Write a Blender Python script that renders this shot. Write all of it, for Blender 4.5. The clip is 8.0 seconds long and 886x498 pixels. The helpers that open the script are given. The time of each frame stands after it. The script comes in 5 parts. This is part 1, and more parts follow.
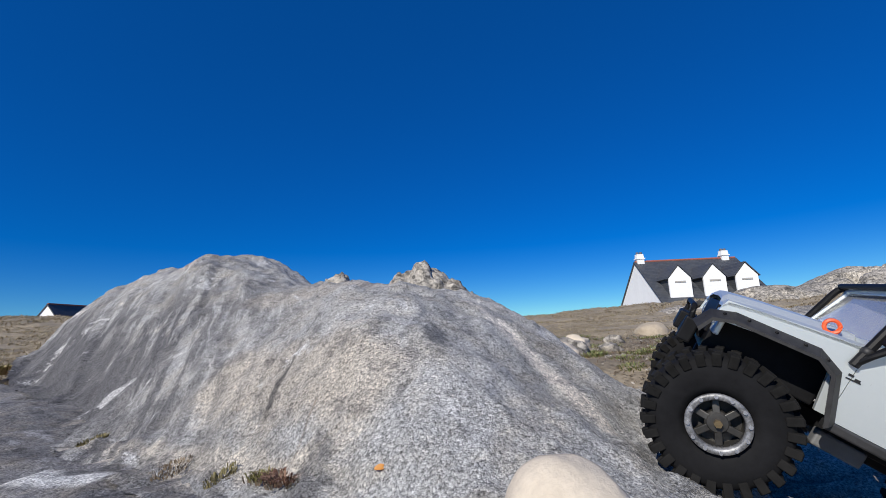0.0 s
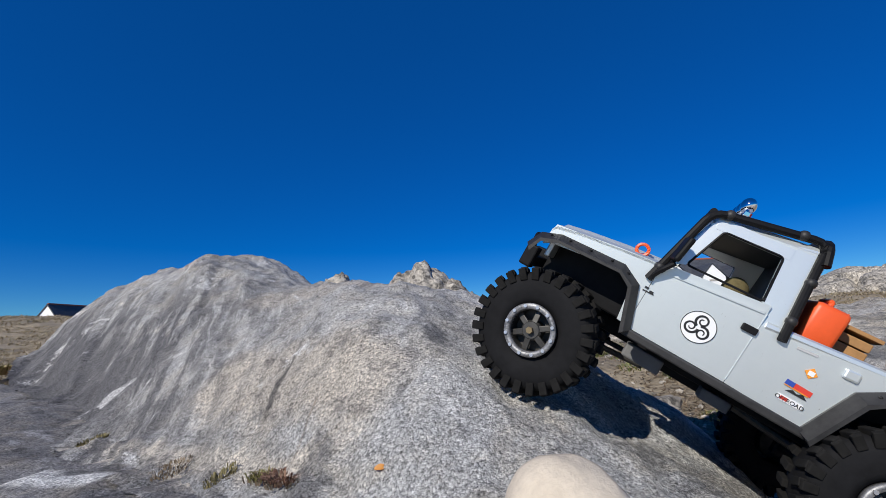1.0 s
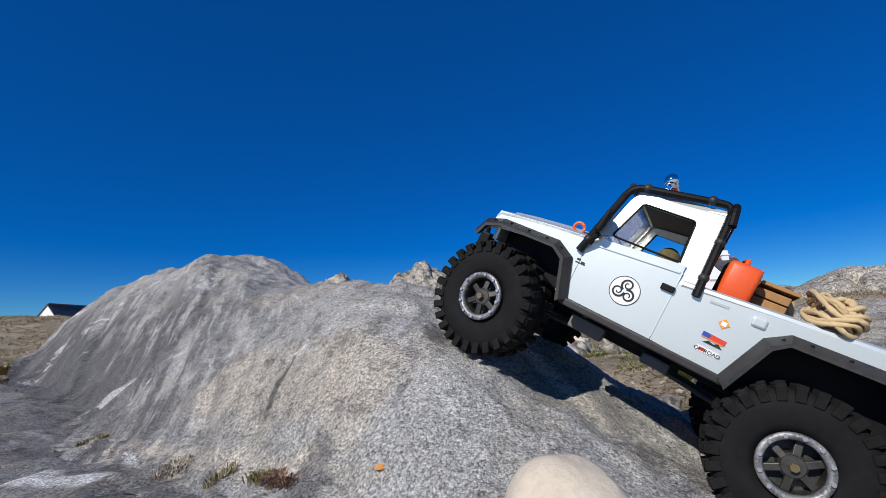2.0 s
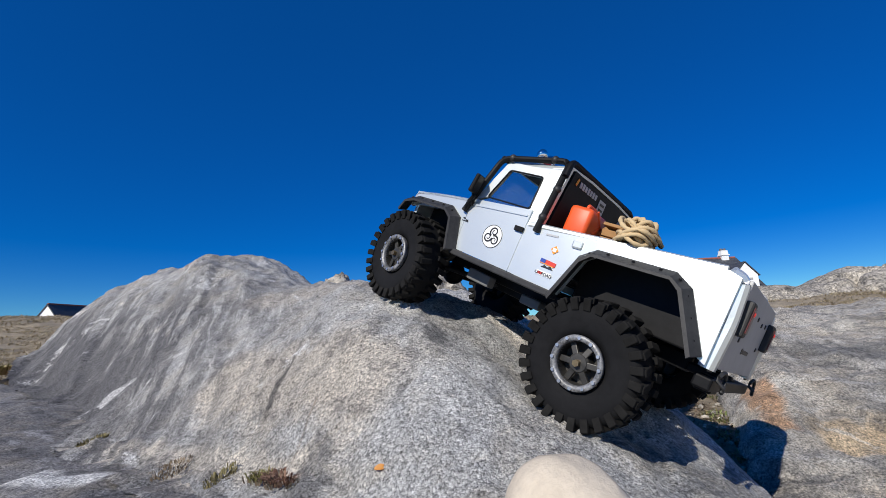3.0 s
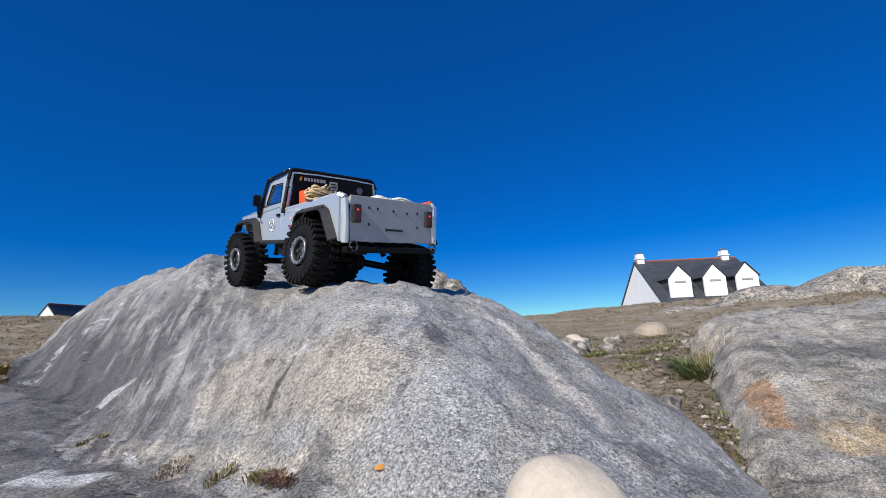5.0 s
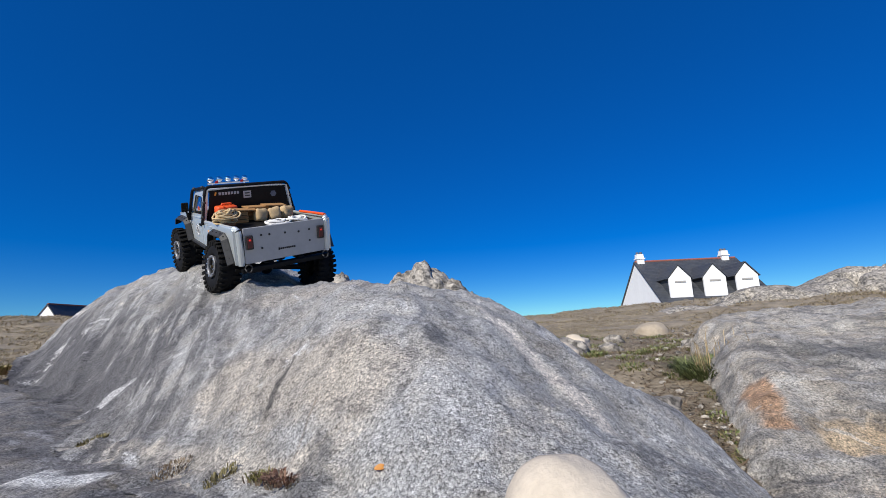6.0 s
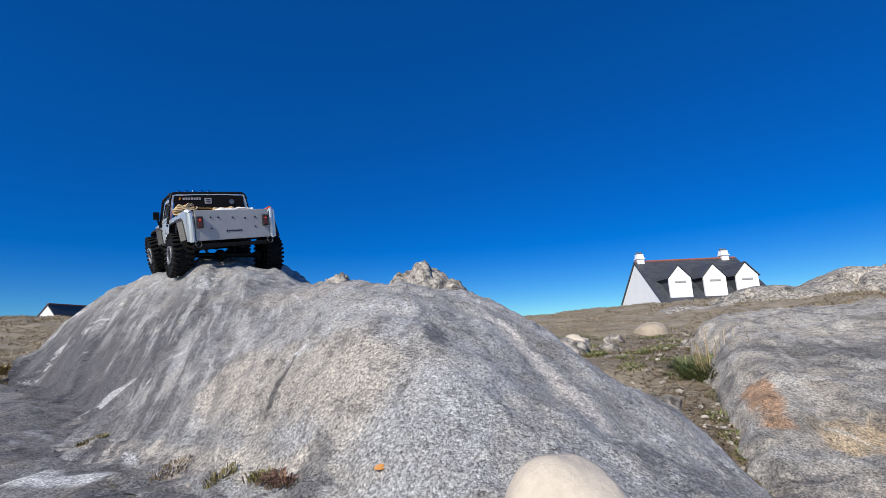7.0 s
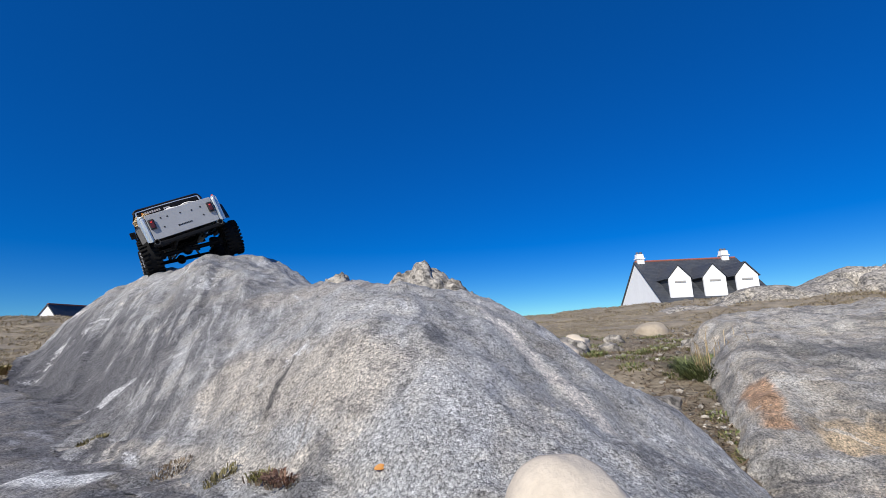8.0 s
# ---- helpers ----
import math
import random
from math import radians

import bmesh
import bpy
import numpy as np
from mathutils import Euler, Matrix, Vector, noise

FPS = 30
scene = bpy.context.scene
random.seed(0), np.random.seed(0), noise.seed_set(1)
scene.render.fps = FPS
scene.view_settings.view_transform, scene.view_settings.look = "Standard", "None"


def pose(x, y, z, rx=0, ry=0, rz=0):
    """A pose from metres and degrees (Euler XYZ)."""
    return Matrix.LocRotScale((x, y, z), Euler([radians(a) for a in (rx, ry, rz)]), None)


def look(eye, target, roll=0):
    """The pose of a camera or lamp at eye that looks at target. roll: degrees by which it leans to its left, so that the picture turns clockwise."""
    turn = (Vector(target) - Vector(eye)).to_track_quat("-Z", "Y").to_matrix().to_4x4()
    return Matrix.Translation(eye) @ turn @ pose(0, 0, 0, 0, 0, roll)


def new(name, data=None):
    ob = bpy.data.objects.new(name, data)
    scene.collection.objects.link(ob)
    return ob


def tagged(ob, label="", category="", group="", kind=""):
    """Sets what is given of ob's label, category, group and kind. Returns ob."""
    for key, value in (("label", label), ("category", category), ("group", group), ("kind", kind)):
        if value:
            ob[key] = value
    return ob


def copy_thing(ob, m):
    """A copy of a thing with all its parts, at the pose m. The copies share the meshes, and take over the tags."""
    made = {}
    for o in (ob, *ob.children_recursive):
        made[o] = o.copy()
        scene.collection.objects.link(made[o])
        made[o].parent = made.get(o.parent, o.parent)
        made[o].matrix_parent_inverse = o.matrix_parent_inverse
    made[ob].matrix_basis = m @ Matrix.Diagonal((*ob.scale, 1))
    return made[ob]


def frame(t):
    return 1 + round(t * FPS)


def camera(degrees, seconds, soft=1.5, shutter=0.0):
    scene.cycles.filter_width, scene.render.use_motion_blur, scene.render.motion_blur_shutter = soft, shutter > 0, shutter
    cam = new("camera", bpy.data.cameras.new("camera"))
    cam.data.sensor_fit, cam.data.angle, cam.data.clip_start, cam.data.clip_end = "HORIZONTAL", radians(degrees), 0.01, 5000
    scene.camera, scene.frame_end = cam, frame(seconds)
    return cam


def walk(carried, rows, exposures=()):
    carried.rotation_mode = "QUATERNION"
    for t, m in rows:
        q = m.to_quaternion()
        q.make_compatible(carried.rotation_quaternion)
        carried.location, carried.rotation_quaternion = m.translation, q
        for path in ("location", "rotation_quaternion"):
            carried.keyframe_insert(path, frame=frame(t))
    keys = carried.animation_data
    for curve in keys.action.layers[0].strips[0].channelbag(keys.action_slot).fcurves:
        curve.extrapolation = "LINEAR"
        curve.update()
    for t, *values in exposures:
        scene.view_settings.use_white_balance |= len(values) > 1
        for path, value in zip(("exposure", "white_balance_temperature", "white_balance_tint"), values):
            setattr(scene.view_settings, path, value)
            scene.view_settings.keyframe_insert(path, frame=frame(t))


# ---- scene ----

# ---- camera ----
cam = camera(88.84, 8.0, soft=0.6)
EYE = (0.0, 0.0, 0.20)
VIEW = look(EYE, (0.0, math.cos(radians(10.5)), 0.20 + math.sin(radians(10.5))), roll=-2.6)
walk(cam, [(0.0, VIEW), (8.0, VIEW)], exposures=[(0.0, 0.0), (1.5, -0.14), (3.5, 0.0), (6.5, 0.08), (8.0, 0.1)])

# ---- world and sun ----
TO_SUN = Vector((-0.45, -0.69, 0.565)).normalized()
world = bpy.data.worlds.new("sky")
scene.world = world
world.use_nodes = True
wn, wl = world.node_tree.nodes, world.node_tree.links
sky = wn.new("ShaderNodeTexSky")
sky.sky_type = "NISHITA"
sky.sun_disc = False
sky.sun_elevation = math.asin(TO_SUN.z)
sky.sun_rotation = math.atan2(TO_SUN.x, TO_SUN.y)
sky.air_density, sky.dust_density, sky.ozone_density = 1.0, 0.0, 4.0
sky.altitude = 2500.0
tone = wn.new("ShaderNodeHueSaturation")
tone.inputs["Saturation"].default_value = 1.45
tone.inputs["Hue"].default_value = 0.52
wl.new(sky.outputs[0], tone.inputs["Color"])
tint = wn.new("ShaderNodeMix")
tint.data_type, tint.blend_type = "RGBA", "MULTIPLY"
tint.inputs[0].default_value = 1.0
tint.inputs[7].default_value = (0.60, 1.00, 0.95, 1)
wl.new(tone.outputs[0], tint.inputs[6])
even = wn.new("ShaderNodeMix")
even.data_type = "RGBA"
even.inputs[0].default_value = 0.34
even.inputs[7].default_value = (0.03, 0.84, 3.05, 1)
wl.new(tint.outputs[2], even.inputs[6])
wl.new(even.outputs[2], wn["Background"].inputs["Color"])
wn["Background"].inputs["Strength"].default_value = 0.120
sun_data = bpy.data.lights.new("sun", "SUN")
sun_data.energy, sun_data.angle, sun_data.color = 4.6, radians(0.55), (1.0, 0.955, 0.865)
sun = new("sun", sun_data)
sun.matrix_world = look((0, 0, 20), Vector((0, 0, 20)) - TO_SUN)


# ---- materials ----
def material(name, color, rough=0.6, metal=0.0):
    m = bpy.data.materials.new(name)
    m.use_nodes = True
    b = m.node_tree.nodes["Principled BSDF"]
    b.inputs["Base Color"].default_value = (*color, 1)
    b.inputs["Roughness"].default_value = rough
    b.inputs["Metallic"].default_value = metal
    return m


def node(m, kind, **inputs):
    n = m.node_tree.nodes.new(kind)
    for key, value in inputs.items():
        n.inputs[key.replace("_", " ")].default_value = value
    return n


def wire(m, a, b):
    m.node_tree.links.new(a, b)


def coords(m, scale=(1, 1, 1), turn=(0, 0, 0)):
    c = m.node_tree.nodes.new("ShaderNodeTexCoord")
    g = m.node_tree.nodes.new("ShaderNodeMapping")
    g.inputs["Scale"].default_value = scale
    g.inputs["Rotation"].default_value = turn
    wire(m, c.outputs["Object"], g.inputs["Vector"])
    return g.outputs["Vector"]


def ramp(m, source, stops):
    r = m.node_tree.nodes.new("ShaderNodeValToRGB")
    e = r.color_ramp.elements
    while len(e) < len(stops):
        e.new(0.5)
    for k, (at, c) in enumerate(stops):
        e[k].position = at
        e[k].color = (*c, 1) if len(c) == 3 else c
    wire(m, source, r.inputs["Fac"])
    return r.outputs["Color"]


def mix(m, fac, a, b, mode="MIX"):
    x = m.node_tree.nodes.new("ShaderNodeMix")
    x.data_type, x.blend_type = "RGBA", mode
    for s, v in ((x.inputs[0], fac), (x.inputs[6], a), (x.inputs[7], b)):
        if isinstance(v, (int, float)):
            s.default_value = v
        elif isinstance(v, tuple):
            s.default_value = (*v, 1)
        else:
            wire(m, v, s)
    return x.outputs[2]


def noise_out(m, vec, scale, detail=6.0, rough=0.6, distort=0.0):
    n = node(m, "ShaderNodeTexNoise", Scale=scale, Detail=detail, Roughness=rough, Distortion=distort)
    wire(m, vec, n.inputs["Vector"])
    return n.outputs["Fac"]


def relief(m, height, strength=0.4, distance=0.002):
    b = node(m, "ShaderNodeBump", Strength=strength, Distance=distance)
    wire(m, height, b.inputs["Height"])
    wire(m, b.outputs[0], m.node_tree.nodes["Principled BSDF"].inputs["Normal"])


def base(m):
    return m.node_tree.nodes["Principled BSDF"].inputs["Base Color"]


def worn(name, color, spread=0.25, scale=60.0, rough=0.6, metal=0.0, bump=0.15, dist=0.0006):
    """A plain surface with stains and grain at two scales."""
    m = material(name, color, rough, metal)
    v = coords(m)
    a = noise_out(m, v, scale, 8, 0.65)
    b = noise_out(m, v, scale * 0.17, 3, 0.5)
    lo = tuple(c * (1 - spread) for c in color)
    hi = tuple(min(1, c * (1 + spread)) for c in color)
    c1 = ramp(m, a, [(0.3, lo), (0.7, hi)])
    c2 = ramp(m, b, [(0.3, lo), (0.7, hi)])
    wire(m, mix(m, 0.5, c1, c2), base(m))
    relief(m, a, bump, dist)
    return m


def stain(m, a, b, wide, wobble):
    """A mask of 1 along the line from a to b in plan, with a ragged edge."""
    sep = m.node_tree.nodes.new("ShaderNodeSeparateXYZ")
    wire(m, coords(m), sep.inputs[0])
    d = Vector(b) - Vector(a)
    n, long = Vector((-d.y, d.x)).normalized(), d.length
    d.normalize()

    def line(v, at):
        p = node(m, "ShaderNodeVectorMath")
        p.operation = "DOT_PRODUCT"
        flat = m.node_tree.nodes.new("ShaderNodeCombineXYZ")
        wire(m, sep.outputs["X"], flat.inputs["X"])
        wire(m, sep.outputs["Y"], flat.inputs["Y"])
        wire(m, flat.outputs[0], p.inputs[0])
        p.inputs[1].default_value = (v.x, v.y, 0)
        q = node(m, "ShaderNodeMath")
        q.operation = "SUBTRACT"
        wire(m, p.outputs["Value"], q.inputs[0])
        q.inputs[1].default_value = v.dot(Vector(at))
        r = node(m, "ShaderNodeMath")
        r.operation = "ABSOLUTE"
        wire(m, q.outputs[0], r.inputs[0])
        return r.outputs[0]

    across = line(n, a)
    along = line(d, (Vector(a) + Vector(b)) / 2)
    add = node(m, "ShaderNodeMath")
    add.operation = "MULTIPLY_ADD"
    wire(m, noise_out(m, coords(m), 11.0, 8, 0.7, 0.4), add.inputs[0])
    add.inputs[1].default_value = wobble
    wire(m, across, add.inputs[2])
    one = ramp(m, add.outputs[0], [(wobble * 0.5 + wide * 0.5, (1, 1, 1)), (wobble * 0.5 + wide, (0, 0, 0))])
    two = ramp(m, along, [(long * 0.46, (1, 1, 1)), (long * 0.56, (0, 0, 0))])
    return mix(m, 1.0, one, two, "MULTIPLY")


def granite(name, light, mid, dark, grain=260.0, lichen=0.5, streaks=False, warm=(0.42, 0.36, 0.27), contrast=1.0, stains=(), flakes=False):
    """Weathered granite: mineral grain, lichen patches, rain streaks."""
    m = material(name, mid, 0.9)
    v = coords(m)
    big = noise_out(m, v, 3.2, 7, 0.62, 0.4)
    mid_n = noise_out(m, v, 14.0, 8, 0.7, 0.2)
    fine = noise_out(m, v, grain * 0.42, 6, 0.78, 0.6)
    col = ramp(m, big, [(0.32, dark), (0.45, mid), (0.62, light)])
    col = mix(m, ramp(m, mid_n, [(0.44, (0, 0, 0)), (0.70, (0.6, 0.6, 0.6))]), col, warm)
    if flakes:
        fl = noise_out(m, coords(m, (7.0, 17.0, 26.0), (0, 0, radians(-8))), 1.0, 8, 0.66, 0.5)
        col = mix(m, ramp(m, fl, [(0.535, (0, 0, 0)), (0.575, (0.6,) * 3)]), col, (0.60, 0.575, 0.53))
        col = mix(m, ramp(m, fl, [(0.40, (0.7,) * 3), (0.45, (0, 0, 0))]), col, (0.20, 0.195, 0.19))
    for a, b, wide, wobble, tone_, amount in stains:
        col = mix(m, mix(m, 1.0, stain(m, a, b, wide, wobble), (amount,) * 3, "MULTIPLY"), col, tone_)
    patch = noise_out(m, v, 32.0, 8, 0.7, 0.5)
    col = mix(m, 0.9, col, ramp(m, patch, [(0.38, (0.50, 0.50, 0.52)), (0.47, (1, 1, 1)), (0.58, (1.0, 1.0, 1.0)), (0.66, (1.38, 1.36, 1.32))]), "MULTIPLY")
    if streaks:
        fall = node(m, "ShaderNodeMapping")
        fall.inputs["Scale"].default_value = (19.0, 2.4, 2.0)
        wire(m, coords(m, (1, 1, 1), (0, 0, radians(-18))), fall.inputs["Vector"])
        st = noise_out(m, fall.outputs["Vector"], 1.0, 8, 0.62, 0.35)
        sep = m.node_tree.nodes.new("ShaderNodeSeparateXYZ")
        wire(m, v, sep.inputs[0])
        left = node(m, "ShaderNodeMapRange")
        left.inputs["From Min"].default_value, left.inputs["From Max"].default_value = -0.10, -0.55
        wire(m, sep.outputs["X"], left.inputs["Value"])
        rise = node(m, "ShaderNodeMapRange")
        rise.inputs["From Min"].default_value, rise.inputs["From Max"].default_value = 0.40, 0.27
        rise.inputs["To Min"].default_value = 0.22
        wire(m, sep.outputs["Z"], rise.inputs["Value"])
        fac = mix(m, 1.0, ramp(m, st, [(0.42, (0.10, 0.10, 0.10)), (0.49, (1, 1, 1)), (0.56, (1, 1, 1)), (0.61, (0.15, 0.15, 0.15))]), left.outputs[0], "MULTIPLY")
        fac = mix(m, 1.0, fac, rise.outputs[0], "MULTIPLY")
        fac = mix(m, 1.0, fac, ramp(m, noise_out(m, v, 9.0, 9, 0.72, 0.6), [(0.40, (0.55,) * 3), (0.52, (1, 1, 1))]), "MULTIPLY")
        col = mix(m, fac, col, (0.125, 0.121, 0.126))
    col = mix(m, ramp(m, noise_out(m, v, 6.5, 9, 0.74), [(0.55, (0, 0, 0)), (0.63, (lichen,) * 3)]), col, tuple(c * 0.55 for c in dark))
    col = mix(m, ramp(m, noise_out(m, v, 8.5, 10, 0.76, 0.5), [(0.58, (0, 0, 0)), (0.63, (lichen,) * 3)]), col, tuple(min(1, c * 1.3) for c in light))
    vo = node(m, "ShaderNodeTexVoronoi", Scale=grain * 0.75)
    wire(m, v, vo.inputs["Vector"])
    gaps = ramp(m, vo.outputs["Distance"], [(0.35, (1.06,) * 3), (0.62, (1, 1, 1)), (0.85, (1 - 0.30 * contrast,) * 3)])
    col = mix(m, 0.9, col, gaps, "MULTIPLY")
    speck = ramp(m, vo.outputs["Color"], [(0.12, (1 - 0.40 * contrast,) * 3), (0.45, (1, 1, 1)), (0.88, (1 + 0.28 * contrast,) * 3)])
    col = mix(m, 0.85, col, speck, "MULTIPLY")
    pits = ramp(m, fine, [(0.38, (1 - 0.62 * contrast,) * 3), (0.49, (1, 1, 1)), (0.64, (1 + 0.34 * contrast,) * 3)])
    col = mix(m, 0.9, col, pits, "MULTIPLY")
    wire(m, col, base(m))
    inv = node(m, "ShaderNodeMath")
    inv.operation = "SUBTRACT"
    inv.inputs[0].default_value = 1.0
    wire(m, vo.outputs["Distance"], inv.inputs[1])
    h = mix(m, 0.22, mix(m, 0.30, fine, mid_n), inv.outputs[0])
    relief(m, h, 1.0, 0.0065)
    return m


PALE = ((0.015, 0.80), (0.130, 0.640), 0.020, 0.030, (0.72, 0.67, 0.61), 0.9)
PALE_LOW = ((0.128, 0.645), (0.188, 0.540), 0.018, 0.030, (0.74, 0.68, 0.61), 0.95)
BUFF = ((-0.36, 0.72), (-0.06, 0.49), 0.06, 0.12, (0.60, 0.53, 0.44), 0.75)
BUFF_CROWN = ((-0.42, 0.98), (-0.12, 0.80), 0.05, 0.12, (0.52, 0.46, 0.39), 0.6)
CRACK = ((-0.195, 0.70), (-0.225, 0.575), 0.004, 0.030, (0.07, 0.065, 0.06), 0.85)
CRACK_LOW = ((-0.150, 0.53), (-0.160, 0.485), 0.0025, 0.016, (0.16, 0.10, 0.06), 0.8)
SAND_FOOT = ((-0.58, 0.735), (-0.12, 0.455), 0.020, 0.05, (0.70, 0.63, 0.53), 0.8)
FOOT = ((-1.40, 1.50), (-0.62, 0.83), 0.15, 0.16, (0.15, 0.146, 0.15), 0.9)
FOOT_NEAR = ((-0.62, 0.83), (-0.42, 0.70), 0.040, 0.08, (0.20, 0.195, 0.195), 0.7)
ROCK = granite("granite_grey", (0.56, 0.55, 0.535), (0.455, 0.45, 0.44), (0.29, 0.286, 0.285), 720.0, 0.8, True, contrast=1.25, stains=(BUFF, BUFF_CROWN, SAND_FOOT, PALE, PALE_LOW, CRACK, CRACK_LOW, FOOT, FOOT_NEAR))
SAND_FILL = ((-0.58, 0.735), (-0.10, 0.44), 0.030, 0.07, (0.80, 0.72, 0.60), 0.9)
PALE_PATCH = ((-0.53, 0.575), (-0.40, 0.55), 0.030, 0.022, (0.80, 0.79, 0.76), 0.95)
PALE_SPOT = ((-0.77, 0.99), (-0.71, 0.96), 0.020, 0.03, (0.74, 0.72, 0.69), 0.9)
PALE_DOT = ((-0.58, 0.745), (-0.51, 0.72), 0.016, 0.03, (0.80, 0.76, 0.70), 0.95)
SLAB = granite("granite_dark", (0.33, 0.322, 0.322), (0.205, 0.20, 0.203), (0.11, 0.109, 0.113), 520.0, 0.8, stains=(SAND_FILL, PALE_PATCH, PALE_SPOT, PALE_DOT))
RUST = ((0.640, 1.00), (0.575, 0.83), 0.035, 0.07, (0.50, 0.28, 0.14), 0.8)
OCHRE = ((0.62, 0.82), (0.78, 0.78), 0.06, 0.12, (0.60, 0.44, 0.25), 0.75)
DARK_CRUST = ((0.86, 1.12), (1.30, 1.16), 0.08, 0.14, (0.17, 0.165, 0.155), 0.75)
ROCK_RIGHT = granite("granite_banded", (0.52, 0.485, 0.425), (0.41, 0.38, 0.33), (0.23, 0.222, 0.21), 600.0, 0.7, False, (0.58, 0.48, 0.35), contrast=1.3, stains=(RUST, OCHRE, DARK_CRUST), flakes=True)
ROCK_FAR = granite("granite_far", (0.40, 0.365, 0.315), (0.29, 0.265, 0.23), (0.13, 0.125, 0.12), 60.0, 0.8, contrast=1.3)
SANDSTONE = worn("pale_sandy_stone", (0.64, 0.55, 0.435), 0.16, 160.0, 0.92, 0, 0.6, 0.0022)


# ---- mesh helpers ----
def hash01(ix, iy, seed):
    n = (ix.astype(np.int64) * 374761393 + iy.astype(np.int64) * 668265263 + seed * 2147483647) & 0xFFFFFFFF
    n = ((n ^ (n >> 13)) * 1274126177) & 0xFFFFFFFF
    return ((n ^ (n >> 16)) & 0xFFFF) / 65535.0


def value_noise(x, y, seed=0):
    ix, iy = np.floor(x), np.floor(y)
    fx, fy = x - ix, y - iy
    fx, fy = fx * fx * (3 - 2 * fx), fy * fy * (3 - 2 * fy)
    a, b = hash01(ix, iy, seed), hash01(ix + 1, iy, seed)
    c, d = hash01(ix, iy + 1, seed), hash01(ix + 1, iy + 1, seed)
    return (a * (1 - fx) + b * fx) * (1 - fy) + (c * (1 - fx) + d * fx) * fy - 0.5


def fbm(x, y, size, octaves=4, seed=0, gain=0.5):
    """Fractal noise of about -0.5..0.5, whose largest lumps are size metres wide."""
    out, amp, f = 0.0, 1.0, 1.0 / size
    for k in range(octaves):
        ca, sa = math.cos(0.7 * k), math.sin(0.7 * k)
        out = out + amp * value_noise((x * ca - y * sa) * f + 17.3 * k, (x * sa + y * ca) * f + 5.1 * k, seed + k)
        amp, f = amp * gain, f * 2.03
    return out


def bump(x, y, cx, cy, a, b, turn, h, power=2):
    dx, dy = x - cx, y - cy
    u = (dx * math.cos(turn) + dy * math.sin(turn)) / a
    v = (-dx * math.sin(turn) + dy * math.cos(turn)) / b
    return h * np.exp(-0.5 * (u * u + v * v) ** (power / 2))


def smooth(e0, e1, x):
    t = np.clip((x - e0) / (e1 - e0), 0, 1)
    return t * t * (3 - 2 * t)


def sheet(name, X, Y, Z, mat, keep=None):
    """A height field over a grid as one mesh."""
    n, k = X.shape
    verts = np.stack([X, Y, Z], -1).reshape(-1, 3)
    i = np.arange(n * k).reshape(n, k)
    q = np.stack([i[:-1, :-1], i[:-1, 1:], i[1:, 1:], i[1:, :-1]], -1).reshape(-1, 4)
    if keep is not None:
        q = q[keep.reshape(-1)[q].any(1)]
    me = bpy.data.meshes.new(name)
    me.from_pydata(verts.tolist(), [], q.tolist())
    me.polygons.foreach_set("use_smooth", [True] * len(me.polygons))
    me.materials.append(mat)
    return new(name, me)


def grid(x0, x1, y0, y1, step):
    return np.meshgrid(np.arange(x0, x1, step), np.arange(y0, y1, step))


# ---- the rocks ----
def rock_shape(x, y):
    """The large outcrop that the truck climbs."""
    z = -0.25
    z = z + bump(x, y, -1.415, 1.739, 0.191, 0.442, 0.782, 0.334)
    z = z + bump(x, y, -0.720, 1.239, 0.446, 0.285, -0.863, 0.251)
    z = z + bump(x, y, -0.105, 0.834, 0.322, 0.297, -0.533, 0.185)
    z = z + bump(x, y, 0.172, 1.003, 0.415, 0.288, 0.942, 0.204)
    z = z + bump(x, y, -0.024, 0.481, 0.275, 0.127, 1.909, 0.128)
    z = z + bump(x, y, -0.832, 1.099, 0.154, 0.351, 0.284, -0.081)
    z = z + bump(x, y, -1.104, 2.031, 0.441, 0.218, -0.127, 0.313)
    z = z + bump(x, y, -0.695, 1.716, 0.604, 0.370, -1.022, 0.586)
    z = z + bump(x, y, 0.255, 0.374, 0.179, 0.144, 0.560, 0.147)
    z = z + bump(x, y, 0.010, 1.228, 0.143, 0.298, 0.785, 0.137)
    z = z + bump(x, y, 0.366, 0.737, 0.077, 0.097, -0.105, 0.065)
    z = z + bump(x, y, 0.194, 0.694, 0.121, 0.081, -0.422, 0.084)
    z = z + bump(x, y, 0.191, 0.481, 0.148, 0.099, 0.077, -0.001)
    z = z + bump(x, y, 0.076, 0.533, 0.253, 0.086, 0.043, 0.032)
    z = z + bump(x, y, -0.890, 1.917, 0.178, 0.161, 0.341, -0.060)
    z = z + bump(x, y, -0.304, 1.169, 0.175, 0.123, 0.706, -0.020)
    z = z + bump(x, y, -0.519, 1.248, 0.202, 0.091, 0.573, -0.036)
    z = z + bump(x, y, 0.068, 0.710, 0.141, 0.139, 0.000, -0.019)
    z = z + bump(x, y, -0.019, 0.932, 0.113, 0.089, -0.014, -0.052)
    z = z + bump(x, y, -0.685, 1.737, 0.200, 0.119, 0.688, 0.005)
    z = z + bump(x, y, 0.205, 0.619, 0.115, 0.104, -0.005, -0.016)
    z = z + bump(x, y, -0.548, 1.495, 0.116, 0.092, 0.070, -0.061)
    z = z + bump(x, y, -0.048, 1.198, 0.151, 0.150, -0.000, -0.001)
    z = z + bump(x, y, 0.242, 0.803, 0.148, 0.149, 0.001, 0.009)
    return z


